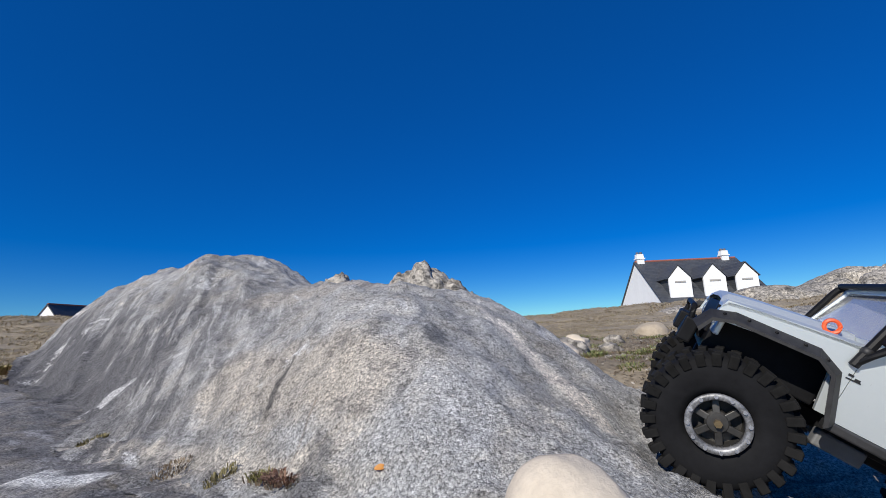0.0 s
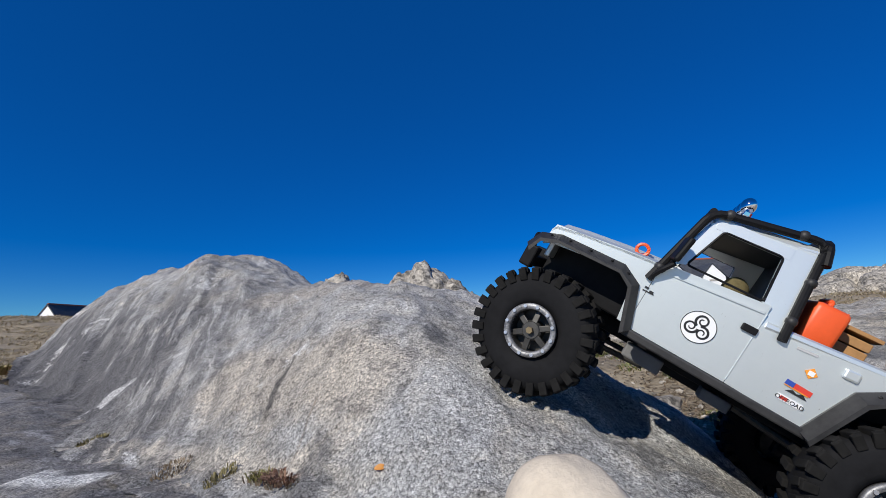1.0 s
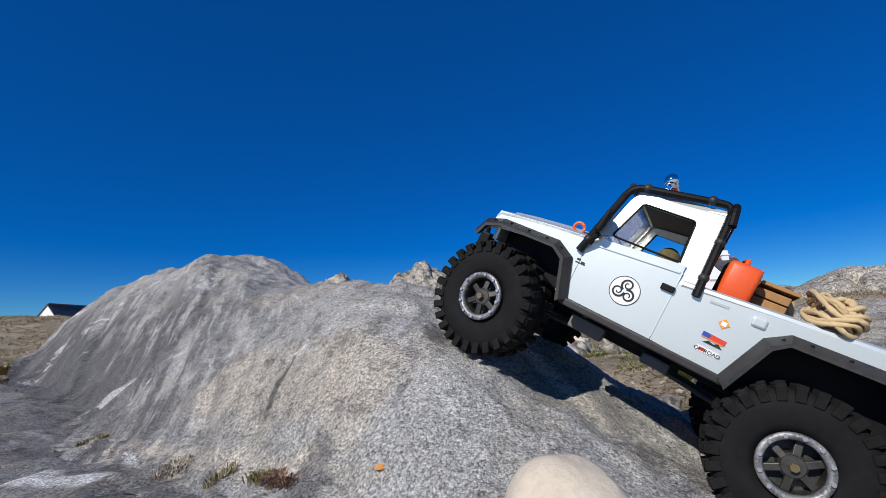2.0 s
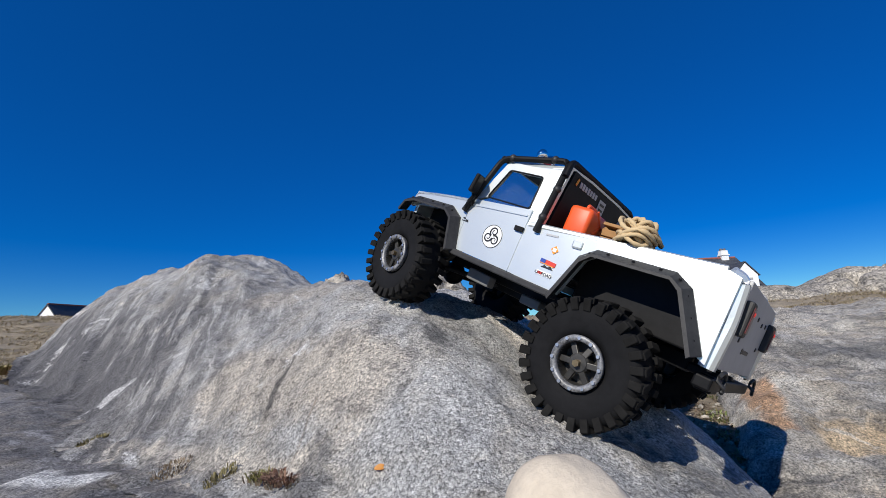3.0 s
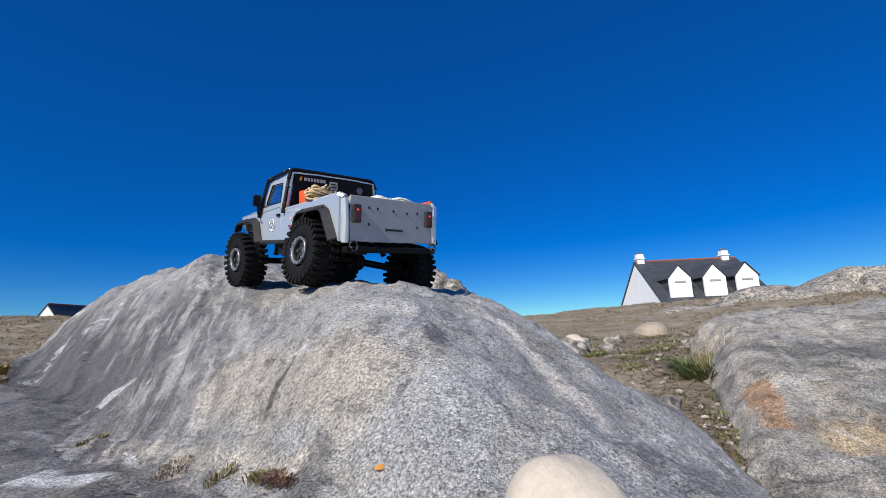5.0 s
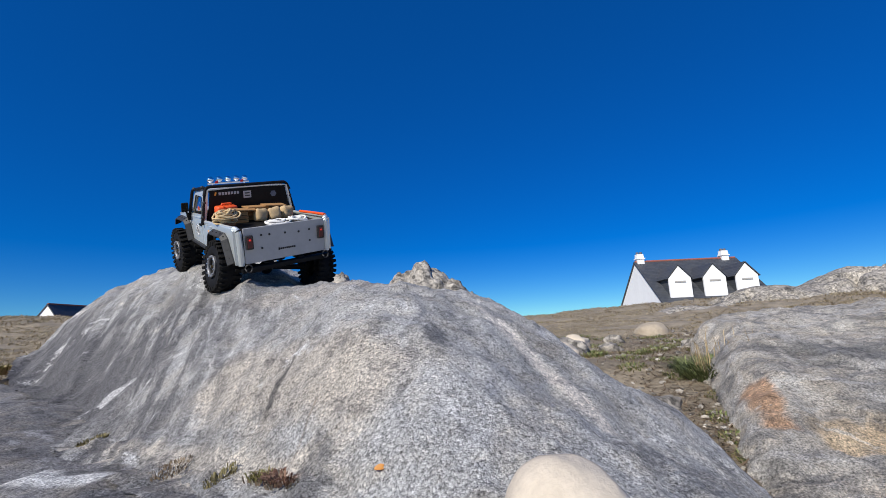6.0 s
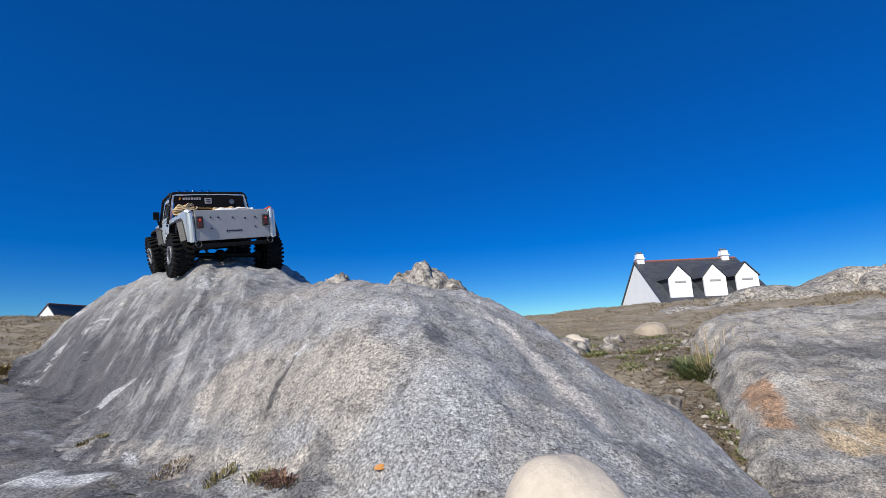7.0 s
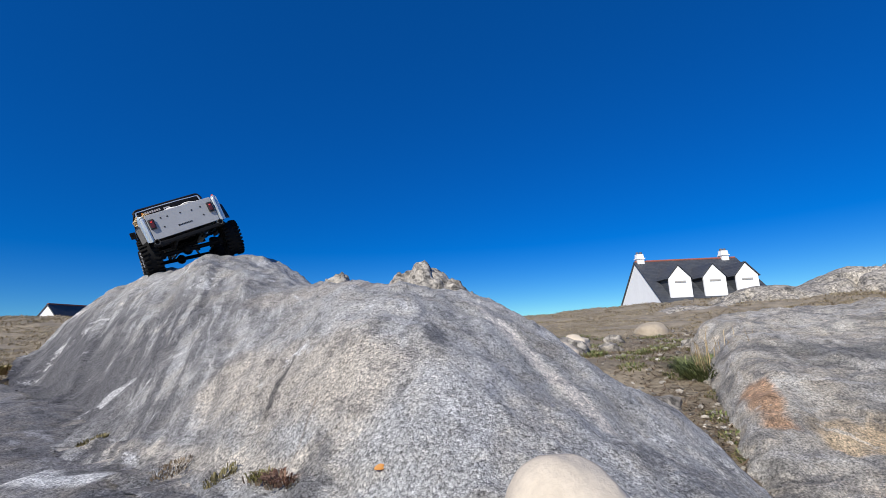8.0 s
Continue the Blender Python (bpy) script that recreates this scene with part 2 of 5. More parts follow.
def slab_shape(x, y):
    return 0.043 + 0.145 * np.maximum(0, -x - 0.55) - 0.5 * smooth(0.10, 0.6, x) + 0.022 * fbm(x, y, 0.35, 3, 41)


def rock_surface(x, y):
    """The outcrop with its foot running out into the slab."""
    a, b, k = rock_shape(x, y) + 0.016 * fbm(x, y, 0.22, 3, 3), slab_shape(x, y), 0.022
    return np.maximum(a, b) + k * np.log1p(np.exp(-np.abs(a - b) / k)) - 0.002


def main_rock():
    X, Y = np.meshgrid(np.arange(-2.0, 0.75, 0.0058), np.geomspace(0.22, 2.9, 520))
    bare, Z = rock_shape(X, Y), rock_surface(X, Y)
    steep = smooth(0.30, 0.12, np.abs(bare - slab_shape(X, Y) - 0.18))
    runnel = fbm(X * 0.93 + 0.37 * Y, 0.10 * Y, 0.10, 3, 31)
    Z = Z + smooth(-0.20, -0.6, X) * steep * 0.046 * np.abs(runnel)
    # flaked ledges across the crown
    u = (Y + 0.25 * X + 0.30 * fbm(X, Y, 0.5, 4, 23)) / 0.13
    crown = smooth(0.24, 0.34, Z) * smooth(0.75, 1.0, Y) * smooth(-0.12, 0.06, fbm(X, Y, 0.3, 3, 27))
    Z = Z + crown * 0.009 * (0.5 - (u - np.floor(u)))
    crack = np.abs((X + 0.235) * 0.87 - (Y - 0.69) * 0.50 + 0.05 * fbm(X, Y, 0.06, 3, 15)) + 0.4 * np.maximum(0, np.abs(Y - 0.69) - 0.07)
    Z = Z - 0.006 * np.exp(-(crack / 0.008) ** 2)
    long_crack = np.abs(fbm(X * 0.6 + 0.2 * Y, Y, 0.7, 4, 19)) / 0.012
    Z = Z - 0.004 * np.exp(-long_crack ** 2) * smooth(0.10, 0.25, Z)
    Z = Z + 0.014 * fbm(X, Y, 0.06, 4, 9, 0.66)
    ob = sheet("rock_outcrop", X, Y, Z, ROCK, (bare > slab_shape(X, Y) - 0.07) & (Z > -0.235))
    tagged(ob, "large rounded grey granite outcrop with lichen and dark rain streaks", "rock")


def front_slab():
    X, Y = grid(-2.6, 0.7, -0.25, 2.0, 0.01)
    Z = slab_shape(X, Y) + 0.007 * fbm(X, Y, 0.05, 4, 44, 0.6)
    Z = Z - 0.5 * smooth(1.3, 2.0, Y + 0.3 * X + 0.5)
    tagged(sheet("rock_slab", X, Y, Z, SLAB), "dark grey weathered granite slab before the outcrop", "rock")


def right_boulder():
    X, Y = grid(0.2, 4.4, 0.2, 4.2, 0.014)
    Z = 0.045 + 0.175 * np.tanh((Y - 0.85) / 0.58) + 0.03 * (X - 1.3)
    edge = X - (0.46 + 0.52 * (Y - 0.80) - 0.05 * smooth(0.95, 0.75, Y) - 0.03 * smooth(1.15, 1.6, Y)) + 0.10 * fbm(X, Y, 0.35, 3, 52)
    Z = Z - 0.40 * (1 - smooth(-0.16, 0.14, edge)) - 0.5 * smooth(2.2, 3.4, Y + 0.2 * X)
    Z = Z + 0.06 * fbm(X, Y, 0.6, 3, 51) + 0.022 * fbm(X * 0.45 + Y * 0.3, Y * 2.0, 0.14, 3, 55) + 0.018 * fbm(X, Y, 0.07, 4, 58, 0.62)
    tagged(sheet("boulder", X, Y, Z, ROCK_RIGHT, Z > -0.35), "broad grey and ochre granite boulder beside the dirt gully", "rock")


def far_ridge():
    X, Y = grid(1.5, 11.0, 4.2, 10.0, 0.045)
    Z = np.maximum(bump(X, Y, 6.9, 6.6, 1.9, 0.9, 0.1, 0.80, 4), bump(X, Y, 4.7, 6.5, 0.8, 0.7, 0, 0.56, 3))
    Z = np.maximum(Z, bump(X, Y, 3.6, 6.3, 0.7, 0.6, 0, 0.24, 3)) + 0.08
    Z = Z + 0.16 * fbm(X, Y, 1.1, 5, 61, 0.58) - 0.22 * np.exp(-(fbm(X + 0.8 * Y, 2.5 * Y, 1.6, 4, 66) / 0.025) ** 2)
    tagged(sheet("rock_ridge", X, Y, Z, ROCK_FAR, Z > 0.1), "pale fissured granite ridge above dry grass", "rock")


def crag():
    X, Y = grid(-1.1, 0.9, 1.9, 3.4, 0.012)
    n = fbm(X, Y, 0.18, 4, 71, 0.55)
    Z = np.maximum(bump(X, Y, -0.125, 2.45, 0.075, 0.10, 0.3, 0.455, 4), bump(X, Y, -0.16, 2.5, 0.22, 0.2, 0.0, 0.395, 5))
    Z = np.maximum(Z, np.maximum(bump(X, Y, -0.58, 2.45, 0.10, 0.1, 0, 0.385, 5), bump(X, Y, 0.10, 2.45, 0.15, 0.14, 0, 0.325, 5)))
    Z = 0.12 + Z + 0.07 * np.round(n * 6) / 6 * smooth(0.02, 0.3, Z) + 0.04 * n - 0.05 * np.exp(-(fbm(X + 0.6 * Y, 1.6 * Y, 0.22, 3, 76) / 0.03) ** 2)
    tagged(sheet("rock_crag", X, Y, Z, ROCK_FAR, Z > 0.15), "small cracked granite crag behind the outcrop", "rock")


# ---- ground ----
def ground_shape(x, y):
    r = np.hypot(x, y)
    side = np.abs(x) / np.maximum(r, 0.01)
    z = np.interp(r, [0, 0.5, 0.87, 1.16, 1.6, 2.5, 5, 9, 18, 24, 38, 900], [-0.16, -0.12, -0.05, 0.0, 0.06, 0.11, 0.19, 0.30, 0.52, 0.55, -0.6, -0.6])
    z = z + smooth(3, 18, r) * smooth(36, 22, r) * (0.75 * side + 0.04 * smooth(-0.2, -0.7, x / np.maximum(r, 0.01)))
    z = z * np.where(y > 0, 1, smooth(-6.0, 0.0, y))
    amp = np.minimum(0.012 + 0.010 * r, 0.10)
    return z + amp * fbm(x, y, 0.4, 4, 81) * smooth(60, 12, r) + 0.22 * fbm(x, y, 5.0, 3, 85) * smooth(3, 9, r) * smooth(60, 20, r)


def ground():
    r = np.concatenate([[0.01], np.geomspace(0.25, 900, 520)])
    a = np.linspace(-math.pi, math.pi, 721)
    R, A = np.meshgrid(r, a)
    X, Y = R * np.sin(A), R * np.cos(A)
    m = worn("dune_soil", (0.29, 0.24, 0.17), 0.5, 45.0, 0.95, 0, 0.9, 0.012)
    sep = m.node_tree.nodes.new("ShaderNodeSeparateXYZ")
    wire(m, coords(m), sep.inputs[0])
    # Pale tone added to the unseen ground behind the camera, to brighten the truck
    unseen_bounce = node(m, "ShaderNodeMapRange")
    unseen_bounce.inputs["From Min"].default_value, unseen_bounce.inputs["From Max"].default_value = 0.2, -0.6
    wire(m, sep.outputs["Y"], unseen_bounce.inputs["Value"])
    soil = base(m).links[0].from_socket
    wire(m, mix(m, unseen_bounce.outputs[0], soil, (0.74, 0.67, 0.56)), base(m))
    tagged(sheet("ground", X, Y, ground_shape(X, Y), m), "sandy brown dune soil with dry grass", "ground", kind="structure")


main_rock()
front_slab()
right_boulder()
far_ridge()
crag()
ground()


# ---- things: shared builders ----
def part(name, bm, mat, parent, label="", smooth_faces=False):
    me = bpy.data.meshes.new(name)
    bmesh.ops.recalc_face_normals(bm, faces=bm.faces)
    bm.to_mesh(me)
    bm.free()
    me.materials.append(mat)
    if smooth_faces:
        me.polygons.foreach_set("use_smooth", [True] * len(me.polygons))
    ob = new(name, me)
    ob.parent = parent
    if label:
        ob["label"] = label
    return ob


def box(bm, size, at, turn=(0, 0, 0), bevel=0.0):
    r = bmesh.ops.create_cube(bm, size=1)
    v = r["verts"]
    bmesh.ops.scale(bm, vec=size, verts=v)
    if bevel:
        e = list({e for x in v for e in x.link_edges})
        out = bmesh.ops.bevel(bm, geom=e, offset=bevel, segments=2, affect="EDGES", profile=0.5)
        v = list({x for f in out["faces"] for x in f.verts} | {x for x in v if x.is_valid})
    bmesh.ops.transform(bm, matrix=pose(*at, *turn), verts=v)
    return bm


def boxes(*specs, bevel=0.0):
    bm = bmesh.new()
    for s in specs:
        box(bm, *s, bevel=bevel)
    return bm


def tube(bm, points, radius, seg=10, closed=False):
    """A round bar along points."""
    pts = [Vector(p) for p in points]
    n = len(pts)
    rings = []
    for i, p in enumerate(pts):
        a = pts[(i - 1) % n] if (closed or i > 0) else p
        b = pts[(i + 1) % n] if (closed or i < n - 1) else p
        d = (b - a).normalized()
        u = d.cross(Vector((0.31, 0.17, 0.93))).normalized()
        w = d.cross(u)
        r = radius[i] if isinstance(radius, (list, tuple)) else radius
        rings.append([bm.verts.new(p + r * (math.cos(t) * u + math.sin(t) * w)) for t in [2 * math.pi * k / seg for k in range(seg)]])
    m = n if closed else n - 1
    for i in range(m):
        A, B = rings[i], rings[(i + 1) % n]
        off = 0
        if closed and i == n - 1:
            off = min(range(seg), key=lambda o: (A[0].co - B[o].co).length)
        for k in range(seg):
            bm.faces.new((A[k], A[(k + 1) % seg], B[(k + 1 + off) % seg], B[(k + off) % seg]))
    if not closed:
        bm.faces.new(rings[0][::-1])
        bm.faces.new(rings[-1])
    return bm


def rounded(points, radius, steps=4):
    """The points of a path with its corners rounded off."""
    P = [Vector(p) for p in points]
    out = [P[0]]
    for a, b, c in zip(P, P[1:], P[2:]):
        r = min(radius, (a - b).length * 0.45, (c - b).length * 0.45)
        s, e = b + (a - b).normalized() * r, b + (c - b).normalized() * r
        for k in range(steps + 1):
            t = k / steps
            out.append((1 - t) ** 2 * s + 2 * t * (1 - t) * b + t * t * e)
    return out + [P[-1]]


def lathe(bm, profile, seg=48, axis="Y"):
    """Profile rows of (radius, place along the axis), turned round the axis."""
    rings = []
    for r, y in profile:
        rings.append([bm.verts.new((r * math.cos(a), y, r * math.sin(a))) for a in [2 * math.pi * k / seg for k in range(seg)]])
    for A, B in zip(rings, rings[1:]):
        for k in range(seg):
            bm.faces.new((A[k], A[(k + 1) % seg], B[(k + 1) % seg], B[k]))
    return bm


def plate(bm, outline, y0, y1):
    """A plate with an (x, z) outline, from y0 to y1."""
    A = [bm.verts.new((x, y0, z)) for x, z in outline]
    B = [bm.verts.new((x, y1, z)) for x, z in outline]
    bm.faces.new(A)
    bm.faces.new(B[::-1])
    n = len(outline)
    for k in range(n):
        bm.faces.new((A[k], B[k], B[(k + 1) % n], A[(k + 1) % n]))
    return bm


def lean(bm, z0=0.094, slope=0.16):
    """Leans all that stands above the belt line inwards on both sides."""
    for v in bm.verts:
        if v.co.z > z0:
            v.co.y -= math.copysign(min((v.co.z - z0) * slope, abs(v.co.y)), v.co.y)
    return bm


# ---- truck materials ----
def silver_paint():
    m = material("silver_paint", (0.66, 0.68, 0.70), 0.36, 0.62)
    v = coords(m)
    n = noise_out(m, v, 35, 6, 0.7)
    s = noise_out(m, coords(m, (60, 60, 12)), 8, 6, 0.75)
    c = mix(m, ramp(m, n, [(0.35, (0, 0, 0)), (0.75, (0.5, 0.5, 0.5))]), (0.74, 0.78, 0.77), (0.66, 0.70, 0.69))
    wire(m, mix(m, ramp(m, s, [(0.66, (0, 0, 0)), (0.74, (0.8, 0.8, 0.8))]), c, (0.30, 0.26, 0.22)), base(m))
    wire(m, ramp(m, n, [(0.3, (0.36,) * 3), (0.8, (0.42,) * 3)]), m.node_tree.nodes["Principled BSDF"].inputs["Roughness"])
    relief(m, n, 0.02, 0.0002)
    return m


PAINT = silver_paint()
RUBBER_SHEEN = 0.15
PLASTIC = worn("black_plastic", (0.009, 0.009, 0.010), 0.5, 120, 0.5, 0, 0.2, 0.0004)
TRIM = worn("worn_black_trim", (0.024, 0.023, 0.023), 0.7, 160, 0.55, 0, 0.3, 0.0005)
RUBBER = worn("tyre_rubber", (0.010, 0.010, 0.011), 0.4, 140, 0.8, 0, 0.3, 0.0005)
DUSTY = worn("dusty_tread", (0.013, 0.0125, 0.012), 0.5, 160, 0.9, 0, 0.3, 0.0005)
for black in (PLASTIC, RUBBER, DUSTY):
    black.node_tree.nodes["Principled BSDF"].inputs["Specular IOR Level"].default_value = RUBBER_SHEEN
STEEL = worn("grey_rim_metal", (0.065, 0.062, 0.058), 0.6, 150, 0.5, 0.5, 0.2, 0.0004)
RING = worn("scraped_alloy_ring", (0.26, 0.26, 0.265), 0.95, 420, 0.5, 0.5, 0.3, 0.0004)
BOLT = worn("bright_bolt", (0.60, 0.60, 0.62), 0.3, 200, 0.35, 0.8)
ALLOY = worn("grey_tail_plate", (0.44, 0.44, 0.44), 0.12, 50, 0.55, 0.3, 0.1, 0.0003)
CHROME = material("chrome", (0.85, 0.85, 0.87), 0.08, 1.0)
GLASS = material("lamp_glass", (0.9, 0.92, 0.95), 0.05)
GLASS.node_tree.nodes["Principled BSDF"].inputs["Transmission Weight"].default_value = 0.9
RED = material("red_lens", (0.55, 0.02, 0.02), 0.25)
RED_GLOW = material("red_lamp", (0.9, 0.05, 0.04), 0.3)
RED_GLOW.node_tree.nodes["Principled BSDF"].inputs["Emission Color"].default_value = (1.0, 0.06, 0.04, 1)
RED_GLOW.node_tree.nodes["Principled BSDF"].inputs["Emission Strength"].default_value = 0.2
ORANGE = worn("orange_plastic", (0.78, 0.10, 0.02), 0.15, 80, 0.45, 0, 0.1)
WHITE_VINYL = worn("white_vinyl", (0.80, 0.80, 0.80), 0.05, 60, 0.4)
BLACK_VINYL = material("black_vinyl", (0.015, 0.015, 0.016), 0.45)
BLUE_VINYL = material("blue_vinyl", (0.03, 0.07, 0.35), 0.45)
AMBER_VINYL = material("amber_vinyl", (0.80, 0.30, 0.03), 0.45)
RED_VINYL = material("red_vinyl", (0.65, 0.05, 0.03), 0.45)
GREY_VINYL = material("grey_vinyl", (0.45, 0.45, 0.45), 0.5)
OLIVE = worn("olive_cloth", (0.13, 0.105, 0.045), 0.4, 200, 0.9, 0, 0.4, 0.001)
WOOD = worn("crate_wood", (0.36, 0.19, 0.07), 0.35, 90, 0.75, 0, 0.3, 0.0008)
JUTE = worn("jute_sack", (0.50, 0.36, 0.20), 0.25, 240, 0.95, 0, 0.6, 0.0012)
ROPE = worn("pale_rope", (0.58, 0.43, 0.24), 0.2, 260, 0.95, 0, 0.6, 0.0012)
CLOTH = worn("white_cord", (0.76, 0.74, 0.70), 0.1, 200, 0.9, 0, 0.4, 0.001)

R_TYRE, WHEEL_Y = 0.065, 0.130
AXLE_X = {1: 0.150, -1: -0.153}


# ---- truck ----
def wheel_parts(parent, side):
    """A beadlock wheel with a chunky tyre; its outer face looks to side * y."""
    bm = bmesh.new()
    w = 0.024
    lathe(bm, [(0.0265, -w * 0.8), (0.034, -w * 0.98), (0.045, -w * 1.02), (0.055, -w * 0.96), (0.0595, -w * 0.8), (0.061, -w * 0.4), (0.0612, 0),
               (0.061, w * 0.4), (0.0595, w * 0.8), (0.055, w * 0.96), (0.045, w * 1.02), (0.034, w * 0.98), (0.0265, w * 0.8), (0.0265, -w * 0.8)], 64)
    tyre = part("tyre", bm, RUBBER, parent, "black rubber tyre with deep lugs", True)
    bm = bmesh.new()
    n = 27
    for k in range(n):
        for s in (1, -1):
            a = 360 / n * (k + (0.5 if s < 0 else 0))
            long = 0.0155 if k % 2 else 0.0185
            m = pose(0, 0, 0, 0, a, 0)
            for size, at, t in (((0.0072, long, 0.0062), (0.0, s * (w * 1.0 - long / 2), 0.0622), (0, 0, s * 12)),
                                ((0.0078, 0.0045, 0.0125), (0.0, s * (w + 0.0002), 0.0578), (s * -12, 0, 0))):
                b2 = bmesh.new()
                box(b2, size, at, t, 0.0009)
                bmesh.ops.transform(b2, matrix=m, verts=b2.verts)
                me = bpy.data.meshes.new("lug")
                b2.to_mesh(me)
                b2.free()
                bm.from_mesh(me)
                bpy.data.meshes.remove(me)
    part("tread", bm, DUSTY, tyre, "worn dusty tread lugs")
    y = side * w
    bm = bmesh.new()
    lathe(bm, [(0.0262, y * 0.9), (0.0275, y * 1.04), (0.0268, y * 1.12), (0.0225, y * 1.12), (0.0212, y * 1.02), (0.0212, y * 0.75), (0.0262, y * 0.75), (0.0262, y * 0.9)], 48)
    ring = part("rim_ring", bm, RING, parent, "scraped light alloy beadlock ring", True)
    bm = bmesh.new()
    for k in range(12):
        a = 2 * math.pi * k / 12
        bmesh.ops.create_cone(bm, cap_ends=True, segments=8, radius1=0.0018, radius2=0.0015, depth=0.0026,
                              matrix=Matrix.Translation((0.0246 * math.cos(a), y * 1.15, 0.0246 * math.sin(a))) @ Matrix.Rotation(math.pi / 2, 4, "X"))
    ring_bolt = part("ring_bolt_circle", bm, BOLT, ring)
    ring_bolt["kind"] = "stuff"
    bm = bmesh.new()
    lathe(bm, [(0.0212, y * 0.9), (0.0212, -y * 0.9)], 40)
    lathe(bm, [(0.0001, y * 0.25), (0.0212, y * 0.25)], 40)
    lathe(bm, [(0.0001, y * 0.90), (0.0085, y * 0.88), (0.0105, y * 0.78), (0.0105, y * 0.3)], 24)
    for k in range(6):
        b2 = bmesh.new()
        box(b2, (0.0145, 0.004, 0.0062), (0.0140, y * 0.72, 0), (0, 0, -side * 10), 0.0008)
        bmesh.ops.transform(b2, matrix=pose(0, 0, 0, 0, 60 * k, 0), verts=b2.verts)
        me = bpy.data.meshes.new("spoke")
        b2.to_mesh(me)
        b2.free()
        bm.from_mesh(me)
        bpy.data.meshes.remove(me)
    rim = part("rim", bm, STEEL, parent, "dirty grey six-spoke rim")
    bm = bmesh.new()
    bmesh.ops.create_cone(bm, cap_ends=True, segments=6, radius1=0.0036, radius2=0.0034, depth=0.006, matrix=Matrix.Translation((0, y * 0.98, 0)) @ Matrix.Rotation(math.pi / 2, 4, "X"))
    part("wheel_nut", bm, worn("brass_nut", (0.30, 0.22, 0.12), 0.3, 200, 0.4, 0.8), rim)


def spiral_arm(bm, turn, r_disc, y):
    """One spiral of the three-armed sign, as a tapering raised ribbon."""
    rows = []
    c = (0.46 * r_disc * math.cos(turn), 0.46 * r_disc * math.sin(turn))
    for k in range(41):
        t = k / 40
        a = turn + math.pi + 0.3 + t * 2 * math.pi * 1.45
        r = r_disc * (0.47 - 0.36 * t)
        wide = r_disc * (0.17 - 0.10 * t)
        rows.append([bm.verts.new((c[0] + (r + e * wide / 2) * math.cos(a), y, c[1] + (r + e * wide / 2) * math.sin(a))) for e in (-1, 1)])
    for a, b in zip(rows, rows[1:]):
        bm.faces.new((a[0], a[1], b[1], b[0]))


def solid(bm, depth):
    """Gives a flat sheet some depth."""
    r = bmesh.ops.extrude_face_region(bm, geom=list(bm.faces))
    bmesh.ops.translate(bm, vec=(0, depth, 0), verts=[v for v in r["geom"] if isinstance(v, bmesh.types.BMVert)])
    return bm


def lettering(name, text, size, mat, parent, m):
    cu = bpy.data.curves.new(name, "FONT")
    cu.body, cu.size, cu.extrude, cu.align_x, cu.align_y = text, size, 0.0002, "CENTER", "CENTER"
    tmp = bpy.data.objects.new(name, cu)
    scene.collection.objects.link(tmp)
    me = bpy.data.meshes.new_from_object(tmp.evaluated_get(bpy.context.evaluated_depsgraph_get()))
    bpy.data.objects.remove(tmp)
    me.transform(m)
    me.materials.append(mat)
    ob = new(name, me)
    ob.parent = parent
    return ob


